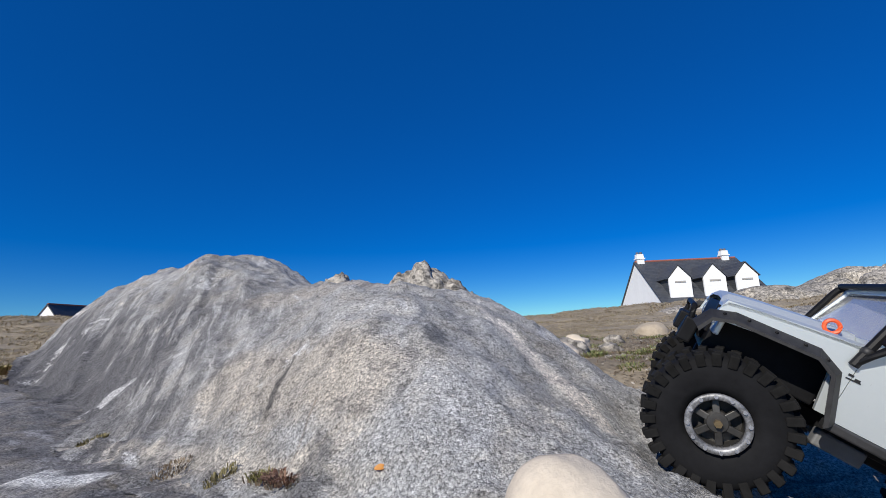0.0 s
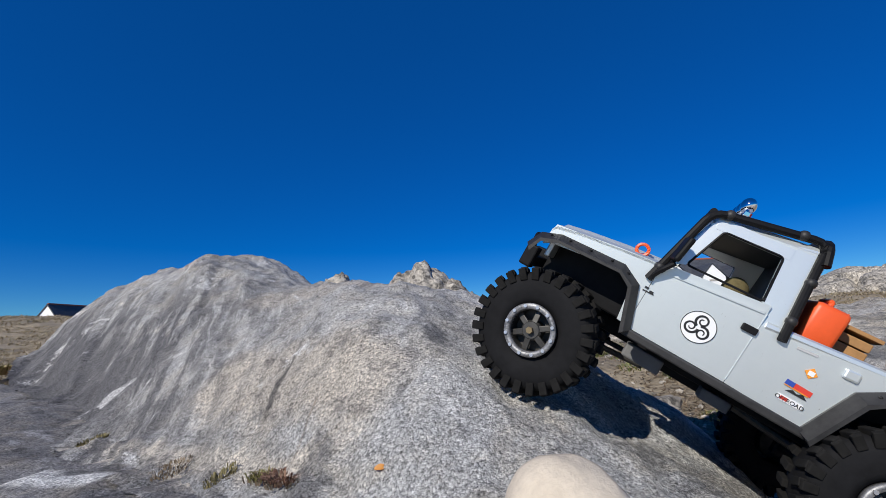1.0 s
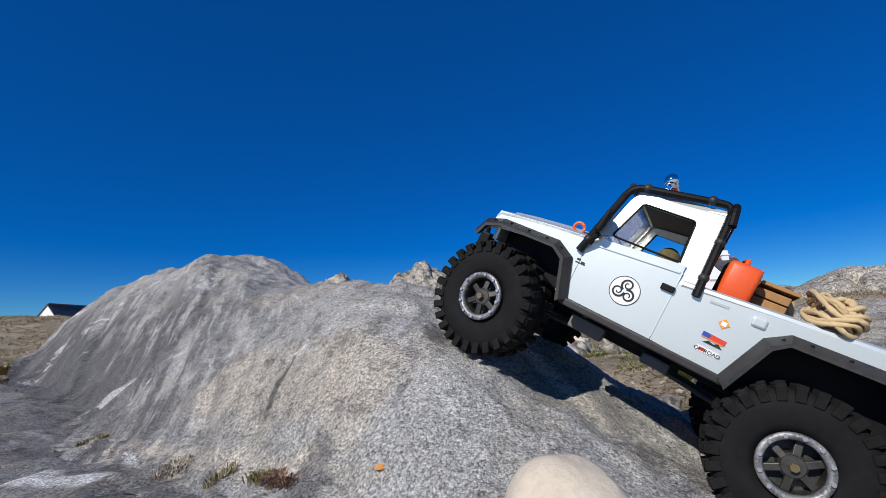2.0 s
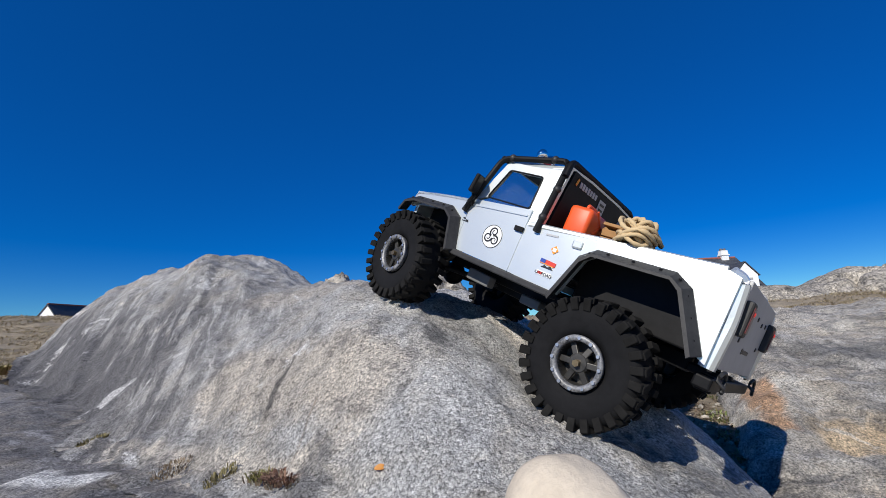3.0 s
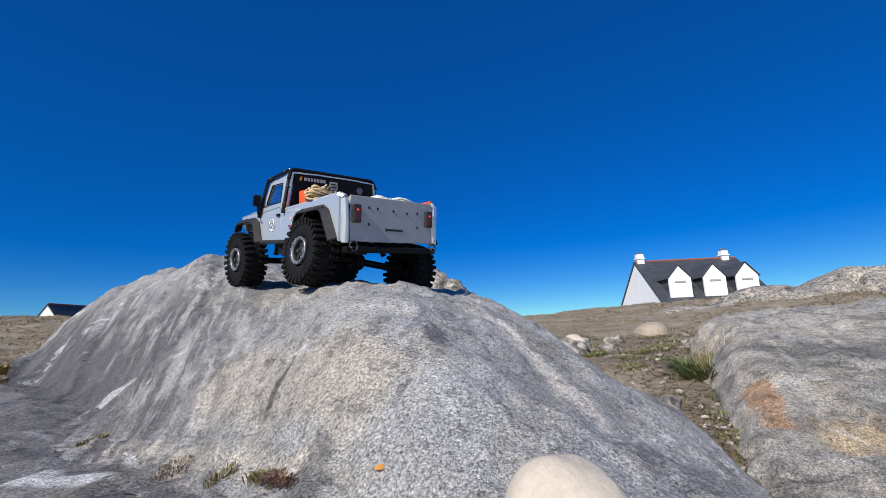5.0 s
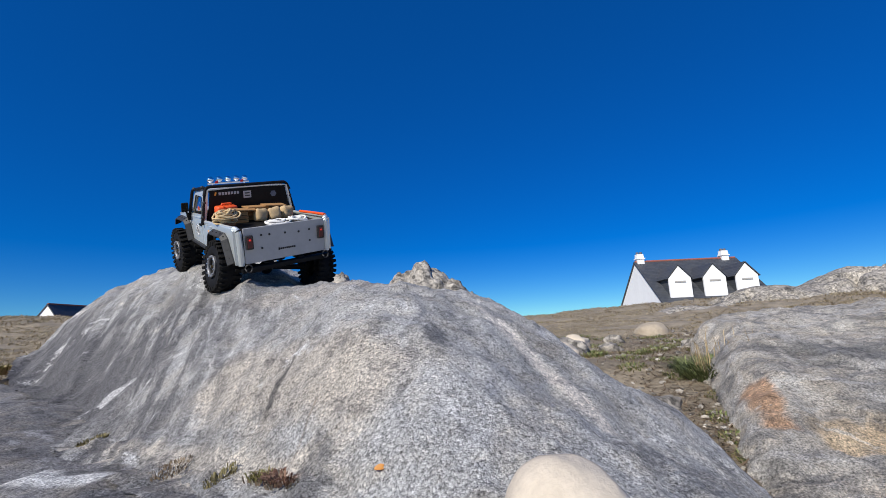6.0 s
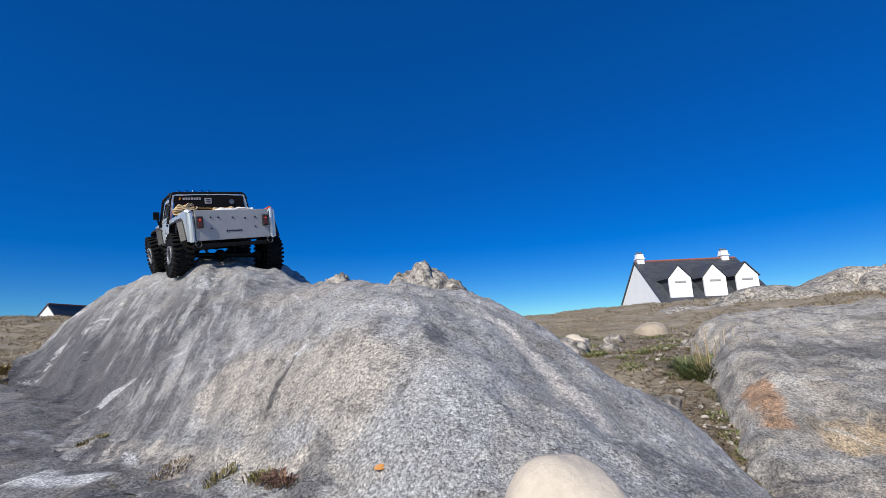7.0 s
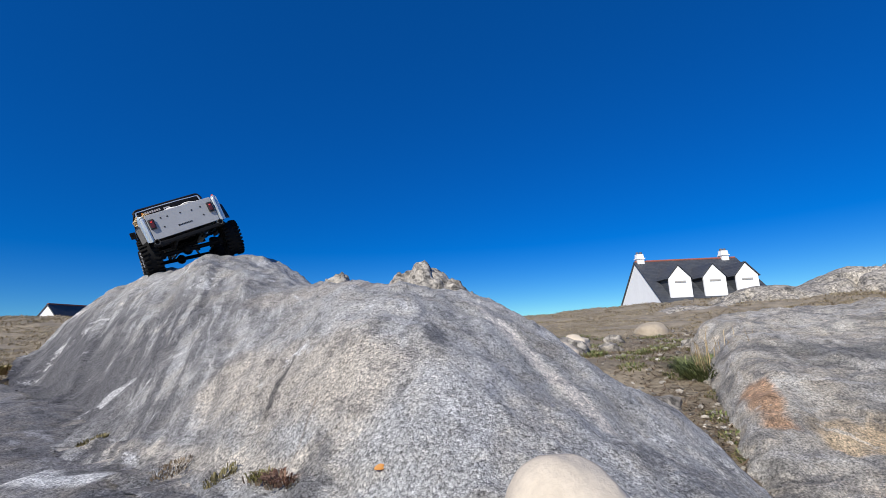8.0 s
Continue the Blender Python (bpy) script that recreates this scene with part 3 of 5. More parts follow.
def side_panels(truck, s):
    """The painted side of the body on the side s: 1 left, -1 right."""
    y0, y1 = s * 0.1185, s * 0.1245
    # front wing
    bm = bmesh.new()
    plate(bm, [(0.079, 0.038), (0.079, 0.106), (0.1875, 0.0945), (0.190, 0.086), (0.192, 0.070), (0.184, 0.074), (0.110, 0.083), (0.094, 0.076), (0.089, 0.038)], y0, y1)
    part("front_wing", bm, PAINT, truck)
    # door with its window opening
    bm = bmesh.new()
    plate(bm, [(-0.016, 0.036), (-0.016, 0.1165), (0.0785, 0.1085), (0.0785, 0.036)], y0, y1)
    door = part("door", bm, PAINT, truck, "silver door with an open window")
    bm = bmesh.new()
    plate(bm, [(-0.016, 0.1165), (-0.0105, 0.170), (-0.0050, 0.1610), (-0.0085, 0.1165)], y0, y1)
    plate(bm, [(0.0785, 0.1085), (0.0560, 0.1700), (0.0470, 0.1610), (0.0610, 0.1165)], y0, y1)
    plate(bm, [(-0.0105, 0.172), (0.0560, 0.172), (0.0550, 0.1600), (-0.0100, 0.1610)], y0 + s * 0.0003, y1 + s * 0.0003)
    lean(bm)
    part("window_frame", bm, PAINT, door)
    bm = bmesh.new()
    tube(bm, rounded([(-0.0090, y1, 0.1175), (-0.0055, y1, 0.1615), (0.0465, y1, 0.1605), (0.0605, y1, 0.1168), (-0.0090, y1, 0.1175), (-0.0068, y1, 0.140)], 0.004), 0.0012, 6)
    lean(bm)
    part("window_seal", bm, PLASTIC, door)
    part("door_handle", boxes(((0.013, 0.004, 0.0065), (-0.0105, s * 0.1265, 0.0895)), bevel=0.001), PLASTIC, door)
    bm = boxes(((0.0006, 0.002, 0.070), (-0.0162, s * 0.1242, 0.074)), ((0.090, 0.0016, 0.0022), (0.031, s * 0.1252, 0.1045), (0, 5, 0)))
    part("door_crease", bm, PAINT, door)
    # cargo bed side
    bm = bmesh.new()
    plate(bm, [(-0.0165, 0.036), (-0.0165, 0.0975), (-0.235, 0.1165), (-0.246, 0.113), (-0.246, 0.030), (-0.237, 0.034), (-0.208, 0.087), (-0.198, 0.094), (-0.116, 0.090), (-0.105, 0.081), (-0.088, 0.034)], y0, y1 - s * 0.0002)
    bed = part("bed_side", bm, PAINT, truck, "silver cargo bed side with scratches")
    bm = bmesh.new()
    tube(bm, [(-0.020, s * 0.1215, 0.0990), (-0.232, s * 0.1185, 0.1170)], 0.0042, 8)
    part("bed_rail", bm, PAINT, bed)
    part("fuel_cap", boxes(((0.012, 0.004, 0.009), (-0.090, s * 0.1255, 0.094), (0, 3, 0)), bevel=0.0018), PAINT, bed)
    bm = bmesh.new()
    tube(bm, rounded([(-0.235, s * 0.118, 0.1150), (-0.245, s * 0.112, 0.112), (-0.248, s * 0.111, 0.070), (-0.246, s * 0.111, 0.028)], 0.01), 0.0075, 10)
    part("rear_corner_post", bm, PAINT, bed, "rounded corner post with rusty scrapes")
    part("sill_bar", boxes(((0.168, 0.012, 0.008), (-0.004, s * 0.124, 0.0315)), bevel=0.0016), TRIM, truck)
    # wheel arch flares
    for name, path in (("front_flare", [(0.2000, 0.060), (0.193, 0.0745), (0.176, 0.0805), (0.108, 0.0830), (0.093, 0.0750), (0.0790, 0.0320)]),
                       ("rear_flare", [(-0.086, 0.0300), (-0.104, 0.0800), (-0.116, 0.0890), (-0.196, 0.0930), (-0.208, 0.0860), (-0.236, 0.0330)])):
        bm = bmesh.new()
        rows = []
        P = [Vector((x, 0, z)) for x, z in path]
        cx = sum(p.x for p in P) / len(P)
        for i, p in enumerate(P):
            d = (P[min(i + 1, len(P) - 1)] - P[max(i - 1, 0)]).normalized()
            out = Vector((-d.z, 0, d.x))
            if out.dot(p - Vector((cx, 0, 0.02))) < 0:
                out = -out
            a, b = p + out * 0.0070, p + out * 0.0005
            rows.append([bm.verts.new(q) for q in ((a.x, s * 0.122, a.z), (a.x, s * 0.1275, a.z), (b.x, s * 0.1395, b.z - 0.001), (b.x - out.x * 0.003, s * 0.1395, b.z - 0.004), (b.x, s * 0.122, b.z))])
        for A, B in zip(rows, rows[1:]):
            for k in range(5):
                bm.faces.new((A[k], A[(k + 1) % 5], B[(k + 1) % 5], B[k]))
        bm.faces.new(rows[0])
        bm.faces.new(rows[-1][::-1])
        flare = part(name, bm, TRIM, truck, "scuffed black wheel arch flare")
        for a, b in zip(P, P[1:]):
            count = 1 if (b - a).length < 0.03 else 3
            for k in range(count):
                q = a.lerp(b, (k + 0.5) / count)
                bm = bmesh.new()
                bmesh.ops.create_uvsphere(bm, u_segments=6, v_segments=4, radius=0.0019, matrix=Matrix.Translation((q.x * 1.004, s * 0.1322, q.z + 0.0040)))
                part("flare_bolt", bm, PLASTIC, flare)
    # door mirror
    bm = boxes(((0.006, 0.019, 0.026), (0.071, s * 0.139, 0.126), (0, -8, s * 12)), bevel=0.0022)
    tube(bm, [(0.076, s * 0.124, 0.100), (0.072, s * 0.138, 0.114)], 0.002, 6)
    part("door_mirror", bm, PLASTIC, truck)


def stickers(truck):
    y = 0.1247
    bm = bmesh.new()
    bmesh.ops.create_circle(bm, cap_ends=True, segments=48, radius=0.0152, matrix=Matrix.Translation((0.0243, y, 0.0693)) @ Matrix.Rotation(math.pi / 2, 4, "X"))
    disc = part("round_sticker", solid(bm, 0.0003), WHITE_VINYL, truck, "white round sticker with a black three-armed spiral")
    bm = bmesh.new()
    for k in range(3):
        spiral_arm(bm, math.radians(100 + 120 * k), 0.0138, 0)
    n = 48
    ring = [[bm.verts.new((r * math.cos(2 * math.pi * k / n), 0, r * math.sin(2 * math.pi * k / n))) for k in range(n)] for r in (0.0146, 0.0153)]
    for k in range(n):
        bm.faces.new((ring[0][k], ring[0][(k + 1) % n], ring[1][(k + 1) % n], ring[1][k]))
    solid(bm, 0.0002)
    bmesh.ops.translate(bm, vec=(0.0243, y + 0.0004, 0.0693), verts=bm.verts)
    part("spiral_sign", bm, BLACK_VINYL, disc)
    # small stickers behind the door
    bm = boxes(((0.0072, 0.0005, 0.0072), (-0.0664, y + 0.0003, 0.0800), (0, 45, 0)))
    st = part("diamond_sticker", bm, AMBER_VINYL, truck, "orange diamond sticker")
    part("diamond_sign", boxes(((0.0046, 0.0005, 0.0042), (-0.0664, y + 0.0007, 0.0800))), WHITE_VINYL, st)
    st = part("strip_sticker", boxes(((0.0068, 0.0005, 0.0048), (-0.0578, y + 0.0003, 0.0642), (0, -3, 0))), BLUE_VINYL, truck, "blue and red strip sticker")
    part("strip_end", boxes(((0.0135, 0.0005, 0.0048), (-0.0682, y + 0.0003, 0.0638), (0, -3, 0))), RED_VINYL, st)
    part("strip_line", boxes(((0.019, 0.0005, 0.0009), (-0.0640, y + 0.0006, 0.0612), (0, -3, 0))), AMBER_VINYL, st)
    st = part("letter_sticker", boxes(((0.0200, 0.0005, 0.0052), (-0.0645, y + 0.0002, 0.0500))), WHITE_VINYL, truck, "black and white lettered sticker")
    lettering("sticker_letters", "OFFROAD", 0.0050, BLACK_VINYL, st, pose(-0.0645, y + 0.0008, 0.0495, 90, 0, 180))
    bm = bmesh.new()
    plate(bm, [(-0.0575, 0.0570), (-0.0620, 0.0600), (-0.0660, 0.0585), (-0.0700, 0.0605), (-0.0745, 0.0570)], y, y + 0.0005)
    part("hill_sign", bm, BLACK_VINYL, st)
    part("red_mark", boxes(((0.006, 0.0005, 0.003), (-0.0600, y + 0.0005, 0.0500))), RED_VINYL, st)
    bm = boxes(((0.0040, 0.0006, 0.0020), (0.0800, y + 0.0003, 0.0795)), ((0.0040, 0.0006, 0.0020), (0.0745, y + 0.0003, 0.0775)), ((0.011, 0.0006, 0.0012), (0.0770, y + 0.0003, 0.0760)))
    part("wing_badge", bm, BLACK_VINYL, truck)
    part("rail_mark", boxes(((0.016, 0.0005, 0.0022), (-0.056, y + 0.0002, 0.0950), (0, 5, 0))), GREY_VINYL, truck)


def body(truck):
    for s in (1, -1):
        side_panels(truck, s)
    stickers(truck)
    # bonnet
    bm = bmesh.new()
    rows = []
    for x, zc in ((0.190, 0.0905), (0.186, 0.0955), (0.160, 0.1000), (0.120, 0.1050), (0.080, 0.1085)):
        rows.append([bm.verts.new((x, yy, zc + dz)) for yy, dz in ((-0.1245, -0.0025), (-0.118, 0.0), (-0.088, 0.0), (-0.080, 0.006), (-0.04, 0.0085), (0.04, 0.0085), (0.080, 0.006), (0.088, 0.0), (0.118, 0.0), (0.1245, -0.0025))])
    for A, B in zip(rows, rows[1:]):
        for k in range(9):
            bm.faces.new((A[k], A[k + 1], B[k + 1], B[k]))
    r = bmesh.ops.extrude_face_region(bm, geom=list(bm.faces))
    bmesh.ops.translate(bm, vec=(0, 0, -0.003), verts=[v for v in r["geom"] if isinstance(v, bmesh.types.BMVert)])
    part("bonnet", bm, PAINT, truck, "silver bonnet with a raised centre")
    grille = part("grille", boxes(((0.006, 0.150, 0.036), (0.186, 0, 0.073)), ((0.008, 0.094, 0.012), (0.186, 0, 0.05)), bevel=0.001), PLASTIC, truck)
    for s in (1, -1):
        bm = bmesh.new()
        bmesh.ops.create_uvsphere(bm, u_segments=16, v_segments=8, radius=0.011, matrix=Matrix.Translation((0.186, s * 0.092, 0.076)) @ Matrix.Diagonal((0.4, 1, 1, 1)))
        part("headlight", bm, GLASS, truck, "clear round headlight", True)
        part("front_panel", boxes(((0.006, 0.040, 0.030), (0.183, s * 0.100, 0.074)), bevel=0.0015), PAINT, truck)
    # windscreen frame, roof, rear wall
    bm = boxes(((0.004, 0.236, 0.006), (0.0775, 0, 0.1100)), ((0.004, 0.216, 0.006), (0.0560, 0, 0.1700)), ((0.004, 0.006, 0.066), (0.0665, 0.109, 0.140), (9.5, -19, 0)), ((0.004, 0.006, 0.066), (0.0665, -0.109, 0.140), (-9.5, -19, 0)), bevel=0.0008)
    frame_ = part("windscreen_frame", bm, PAINT, truck)
    bm = bmesh.new()
    A = [bm.verts.new(p) for p in ((0.0765, 0.112, 0.112), (0.0765, -0.112, 0.112), (0.0570, -0.103, 0.168), (0.0570, 0.103, 0.168))]
    bm.faces.new(A)
    r = bmesh.ops.extrude_face_region(bm, geom=list(bm.faces))
    bmesh.ops.translate(bm, vec=(-0.0008, 0, 0.0003), verts=[v for v in r["geom"] if isinstance(v, bmesh.types.BMVert)])
    pane = part("windscreen", bm, GLASS, frame_, "clear windscreen pane")
    pane.visible_shadow = False
    bm = bmesh.new()
    rows = []
    for x, z in ((0.060, 0.1700), (0.050, 0.1745), (0.010, 0.1790), (-0.036, 0.1830)):
        rows.append([bm.verts.new((x, yy, z + dz)) for yy, dz in ((-0.1115, -0.006), (-0.108, 0.0), (-0.05, 0.003), (0.05, 0.003), (0.108, 0.0), (0.1115, -0.006))])
    for A, B in zip(rows, rows[1:]):
        for k in range(5):
            bm.faces.new((A[k], A[k + 1], B[k + 1], B[k]))
    r = bmesh.ops.extrude_face_region(bm, geom=list(bm.faces))
    bmesh.ops.translate(bm, vec=(0, 0, -0.003), verts=[v for v in r["geom"] if isinstance(v, bmesh.types.BMVert)])
    part("roof", bm, PAINT, truck)
    for s in (1, -1):
        bm = bmesh.new()
        plate(bm, [(-0.0105, 0.1655), (-0.0085, 0.1165), (-0.0165, 0.0970), (-0.0360, 0.0990), (-0.0360, 0.1810), (-0.0105, 0.1760)], s * 0.1185, s * 0.1242)
        part("cab_corner", lean(bm), PAINT, truck)
    bm = bmesh.new()
    plate(bm, [(-0.0335, 0.094), (-0.0335, 0.181), (-0.0375, 0.181), (-0.0375, 0.094)], -0.1150, 0.1150)
    wall = part("cab_rear_panel", lean(bm), PLASTIC, truck, "black rear cab panel with stickers")
    xr = -0.0380
    part("panel_lettering", boxes(*[((0.0006, 0.0056, 0.0078 if k % 2 else 0.0070), (xr, 0.078 - 0.0078 * k, 0.1710)) for k in range(7)]), GREY_VINYL, wall)
    part("panel_mark", boxes(((0.0006, 0.004, 0.009), (xr, 0.089, 0.1712), (20, 0, 0))), AMBER_VINYL, wall)
    sq = part("square_sticker", boxes(((0.0006, 0.0210, 0.0190), (xr, 0.007, 0.1637)), bevel=0.0002), GREY_VINYL, wall)
    part("square_sign", boxes(((0.0006, 0.0130, 0.0030), (xr - 0.0005, 0.007, 0.1675)), ((0.0006, 0.0130, 0.0030), (xr - 0.0005, 0.007, 0.1605))), BLACK_VINYL, sq)
    bm = bmesh.new()
    bmesh.ops.create_cone(bm, cap_ends=True, segments=6, radius1=0.009, radius2=0.009, depth=0.0008, matrix=Matrix.Translation((xr, -0.066, 0.160)) @ Matrix.Rotation(math.pi / 2, 4, "Y"))
    part("hex_sticker", bm, worn("faded_blue_vinyl", (0.12, 0.15, 0.20), 0.2), wall)
    # cage
    for s in (1, -1):
        bm = bmesh.new()
        tube(bm, rounded([(0.0835, s * 0.1285, 0.0880), (0.0640, s * 0.1165, 0.1735), (-0.0300, s * 0.1090, 0.1890), (-0.0350, s * 0.1285, 0.0930)], 0.012), 0.0040, 10)
        bar = part("cage_bar", bm, PLASTIC, truck, "black tubular cage bar")
        for p in ((0.0800, s * 0.1265, 0.103), (0.0500, s * 0.1155, 0.1765), (-0.0100, s * 0.1115, 0.1865), (-0.0340, s * 0.1250, 0.112), (-0.0325, s * 0.117, 0.150)):
            bm = bmesh.new()
            bmesh.ops.create_uvsphere(bm, u_segments=8, v_segments=6, radius=0.0052, matrix=Matrix.Translation(p))
            part("cage_clamp", bm, TRIM, bar, "", True)
        bm = bmesh.new()
        tube(bm, rounded([(0.0830, s * 0.1280, 0.0890), (0.0780, s * 0.1330, 0.1000), (0.0700, s * 0.1360, 0.1120)], 0.004), 0.0026, 8)
        part("cage_stub", bm, PLASTIC, bar)
    bm = bmesh.new()
    tube(bm, [(0.0640, -0.1165, 0.1735), (0.0640, 0.1165, 0.1735)], 0.0036, 10)
    part("front_crossbar", bm, PLASTIC, truck)
    bm = bmesh.new()
    tube(bm, rounded([(-0.0350, -0.1160, 0.168), (-0.0310, -0.1080, 0.1900), (-0.0310, 0.1080, 0.1900), (-0.0350, 0.1160, 0.168)], 0.010), 0.0042, 10)
    part("rear_crossbar", bm, PLASTIC, truck)
    # lamp rack on the roof
    rack = part("lamp_rack", boxes(((0.006, 0.112, 0.005), (0.036, 0.029, 0.1905)), ((0.004, 0.004, 0.012), (0.036, 0.072, 0.184)), ((0.004, 0.004, 0.012), (0.036, -0.014, 0.184)), bevel=0.0008), CHROME, truck, "chrome roof lamp rack")
    for k in range(5):
        yy = 0.075 - 0.0230 * k
        bm = bmesh.new()
        bmesh.ops.create_uvsphere(bm, u_segments=14, v_segments=8, radius=0.0088, matrix=Matrix.Translation((0.0375, yy, 0.2000)) @ Matrix.Diagonal((0.85, 1, 1, 1)))
        lamp = part("roof_lamp", bm, CHROME, rack, "chrome round lamp", True)
    for yy in (-0.006, 0.062):
        part("rack_tag", boxes(((0.003, 0.007, 0.006), (0.031, yy, 0.1935))), RED, rack)
    # bed floor and tail
    part("bed_floor", boxes(((0.206, 0.230, 0.004), (-0.142, 0, 0.0985))), PLASTIC, truck, "black cargo bed floor")
    bm = boxes(((0.004, 0.206, 0.086), (-0.2500, 0, 0.0735)), bevel=0.001)
    tail = part("tail_plate", bm, ALLOY, truck, "grey metal tail plate with bolts")
    for yy, zz in ((0.0615, 0.0960), (0.0415, 0.0950), (0.0022, 0.0935), (-0.0333, 0.0910), (-0.062, 0.0930), (0.0615, 0.0640), (-0.062, 0.0640)):
        bm = bmesh.new()
        bmesh.ops.create_cone(bm, cap_ends=True, segments=10, radius1=0.0030, radius2=0.0024, depth=0.0012, matrix=Matrix.Translation((-0.2524, yy, zz)) @ Matrix.Rotation(-math.pi / 2, 4, "Y"))
        part("tail_bolt", bm, TRIM, tail)
    part("tail_lettering", boxes(*[((0.0006, 0.0040, (0.0062 if k == 0 else 0.0044)), (-0.2523, 0.0200 - 0.0050 * k, 0.0552)) for k in range(9)]), BLACK_VINYL, tail)
    for s in (1, -1):
        hous = part("tail_lamp", boxes(((0.008, 0.0175, 0.034), (-0.2550, s * 0.0915, 0.0825)), bevel=0.002), TRIM, truck, "black tail lamp housing with a red light")
        part("lens", boxes(((0.002, 0.0110, 0.0250), (-0.2592, s * 0.0915, 0.0825)), bevel=0.0006), worn("dark_red_lens", (0.10, 0.02, 0.02), 0.3, 100, 0.3), hous)
        bm = bmesh.new()
        bmesh.ops.create_uvsphere(bm, u_segments=10, v_segments=6, radius=0.0032, matrix=Matrix.Translation((-0.2598, s * 0.0915, 0.0890)) @ Matrix.Diagonal((0.5, 1, 0.8, 1)))
        part("bulb", bm, RED_GLOW, hous, "glowing red bulb", True)
        part("mud_flap", boxes(((0.002, 0.012, 0.020), (-0.249, s * 0.111, 0.036))), PLASTIC, truck)
    bm = bmesh.new()
    tube(bm, [(-0.090, -0.1190, 0.1095), (-0.160, -0.1190, 0.1160), (-0.236, -0.1165, 0.1225)], 0.0040, 8)
    part("rail_strap", bm, ORANGE, truck, "faded orange strap along the bed rail")
    # bumpers
    bm = boxes(((0.016, 0.226, 0.012), (-0.2470, 0, 0.0150)), ((0.016, 0.030, 0.016), (-0.2460, 0.080, 0.0140)), ((0.030, 0.014, 0.010), (-0.232, 0.04, 0.02)), ((0.030, 0.014, 0.010), (-0.232, -0.04, 0.02)), bevel=0.002)
    rear = part("rear_bumper", bm, PLASTIC, truck, "black rear bumper with shackles")
    for s in (1, -1):
        bm = bmesh.new()
        tube(bm, [(-0.257 - 0.0005 * k, s * 0.100 + 0.0075 * math.cos(a), 0.0215 + 0.009 * math.sin(a)) for k, a in enumerate([2 * math.pi * i / 14 for i in range(14)])], 0.0019, 6, True)
        part("shackle", bm, TRIM, rear)
    bm = boxes(((0.014, 0.196, 0.014), (0.2030, 0, 0.046)), ((0.022, 0.060, 0.022), (0.205, 0, 0.052)), ((0.014, 0.020, 0.026), (0.204, 0.092, 0.050)), ((0.014, 0.020, 0.026), (0.204, -0.092, 0.050)), bevel=0.002)
    fb = part("front_bumper", bm, PLASTIC, truck, "black front bumper with a winch")
    bm = bmesh.new()
    tube(bm, rounded([(0.204, 0.092, 0.050), (0.209, 0.092, 0.076), (0.209, -0.092, 0.076), (0.204, -0.092, 0.050)], 0.008), 0.0030, 8)
    part("bull_bar", bm, PLASTIC, fb)
    bm = bmesh.new()
    tube(bm, [(0.102 + 0.006 * math.cos(a), 0.0960, 0.1125 + 0.006 * math.sin(a)) for a in [2 * math.pi * k / 14 for k in range(14)]], 0.0019, 6, True)
    part("bonnet_ring", bm, ORANGE, truck, "orange recovery ring")
    # chassis
    bm = boxes(((0.400, 0.010, 0.018), (-0.020, 0.040, 0.022)), ((0.400, 0.010, 0.018), (-0.020, -0.040, 0.022)), ((0.110, 0.070, 0.016), (0.000, 0, 0.012)), ((0.060, 0.060, 0.020), (0.150, 0, 0.045)), ((0.034, 0.230, 0.006), (0.000, 0, 0.030)), bevel=0.002)
    ch = part("chassis", bm, PLASTIC, truck, "black ladder chassis")
    skid = worn("grey_skid", (0.14, 0.14, 0.14), 0.3)
    part("skid_step", boxes(((0.040, 0.016, 0.016), (0.048, 0.080, 0.012)), bevel=0.002), skid, ch)
    part("gear_cover", boxes(((0.030, 0.020, 0.012), (-0.030, 0.06, 0.010)), bevel=0.002), skid, ch)
    # Black blocks added inside the body so the wheel arches read as shaded
    part("front_dark_fill", boxes(((0.104, 0.176, 0.056), (0.134, 0, 0.064)), ((0.090, 0.236, 0.004), (0.138, 0, 0.0905), (0, 6, 0)), bevel=0.002), PLASTIC, ch)
    part("rear_dark_fill", boxes(((0.158, 0.170, 0.062), (-0.166, 0, 0.065)), bevel=0.002), PLASTIC, ch)
    part("interior", boxes(((0.090, 0.220, 0.004), (0.020, 0, 0.052)), ((0.020, 0.215, 0.040), (0.072, 0, 0.085)), ((0.014, 0.190, 0.040), (-0.026, 0, 0.080)), bevel=0.002), PLASTIC, truck, "black cab interior")
    # Black sheets added under roof and doors, standing in for shade in the cab
    part("dark_roof_sheet", boxes(((0.088, 0.204, 0.002), (0.010, 0, 0.1725), (0, 5, 0))), PLASTIC, truck)
    part("far_dark_sheet", boxes(((0.090, 0.002, 0.060), (0.030, -0.1165, 0.078))), PLASTIC, truck)
    part("near_dark_sheet", boxes(((0.090, 0.002, 0.060), (0.030, 0.1165, 0.078))), PLASTIC, truck)
    for s in (1, -1):
        for e in (1, -1):
            bm = bmesh.new()
            tube(bm, [(e * 0.150, s * 0.055, 0.004), (e * 0.120, s * 0.050, 0.055)], 0.0065, 10)
            part("shock_absorber", bm, STEEL, ch)


def axle_parts(parent):
    bm = bmesh.new()
    tube(bm, [(0, -0.105, 0), (0, 0.105, 0)], 0.0075, 10)
    bmesh.ops.create_uvsphere(bm, u_segments=14, v_segments=8, radius=0.019, matrix=Matrix.Translation((0, 0.018, -0.001)) @ Matrix.Diagonal((1, 0.9, 1, 1)))
    for s in (1, -1):
        box(bm, (0.020, 0.014, 0.026), (0, s * 0.096, 0), bevel=0.002)
    return bm


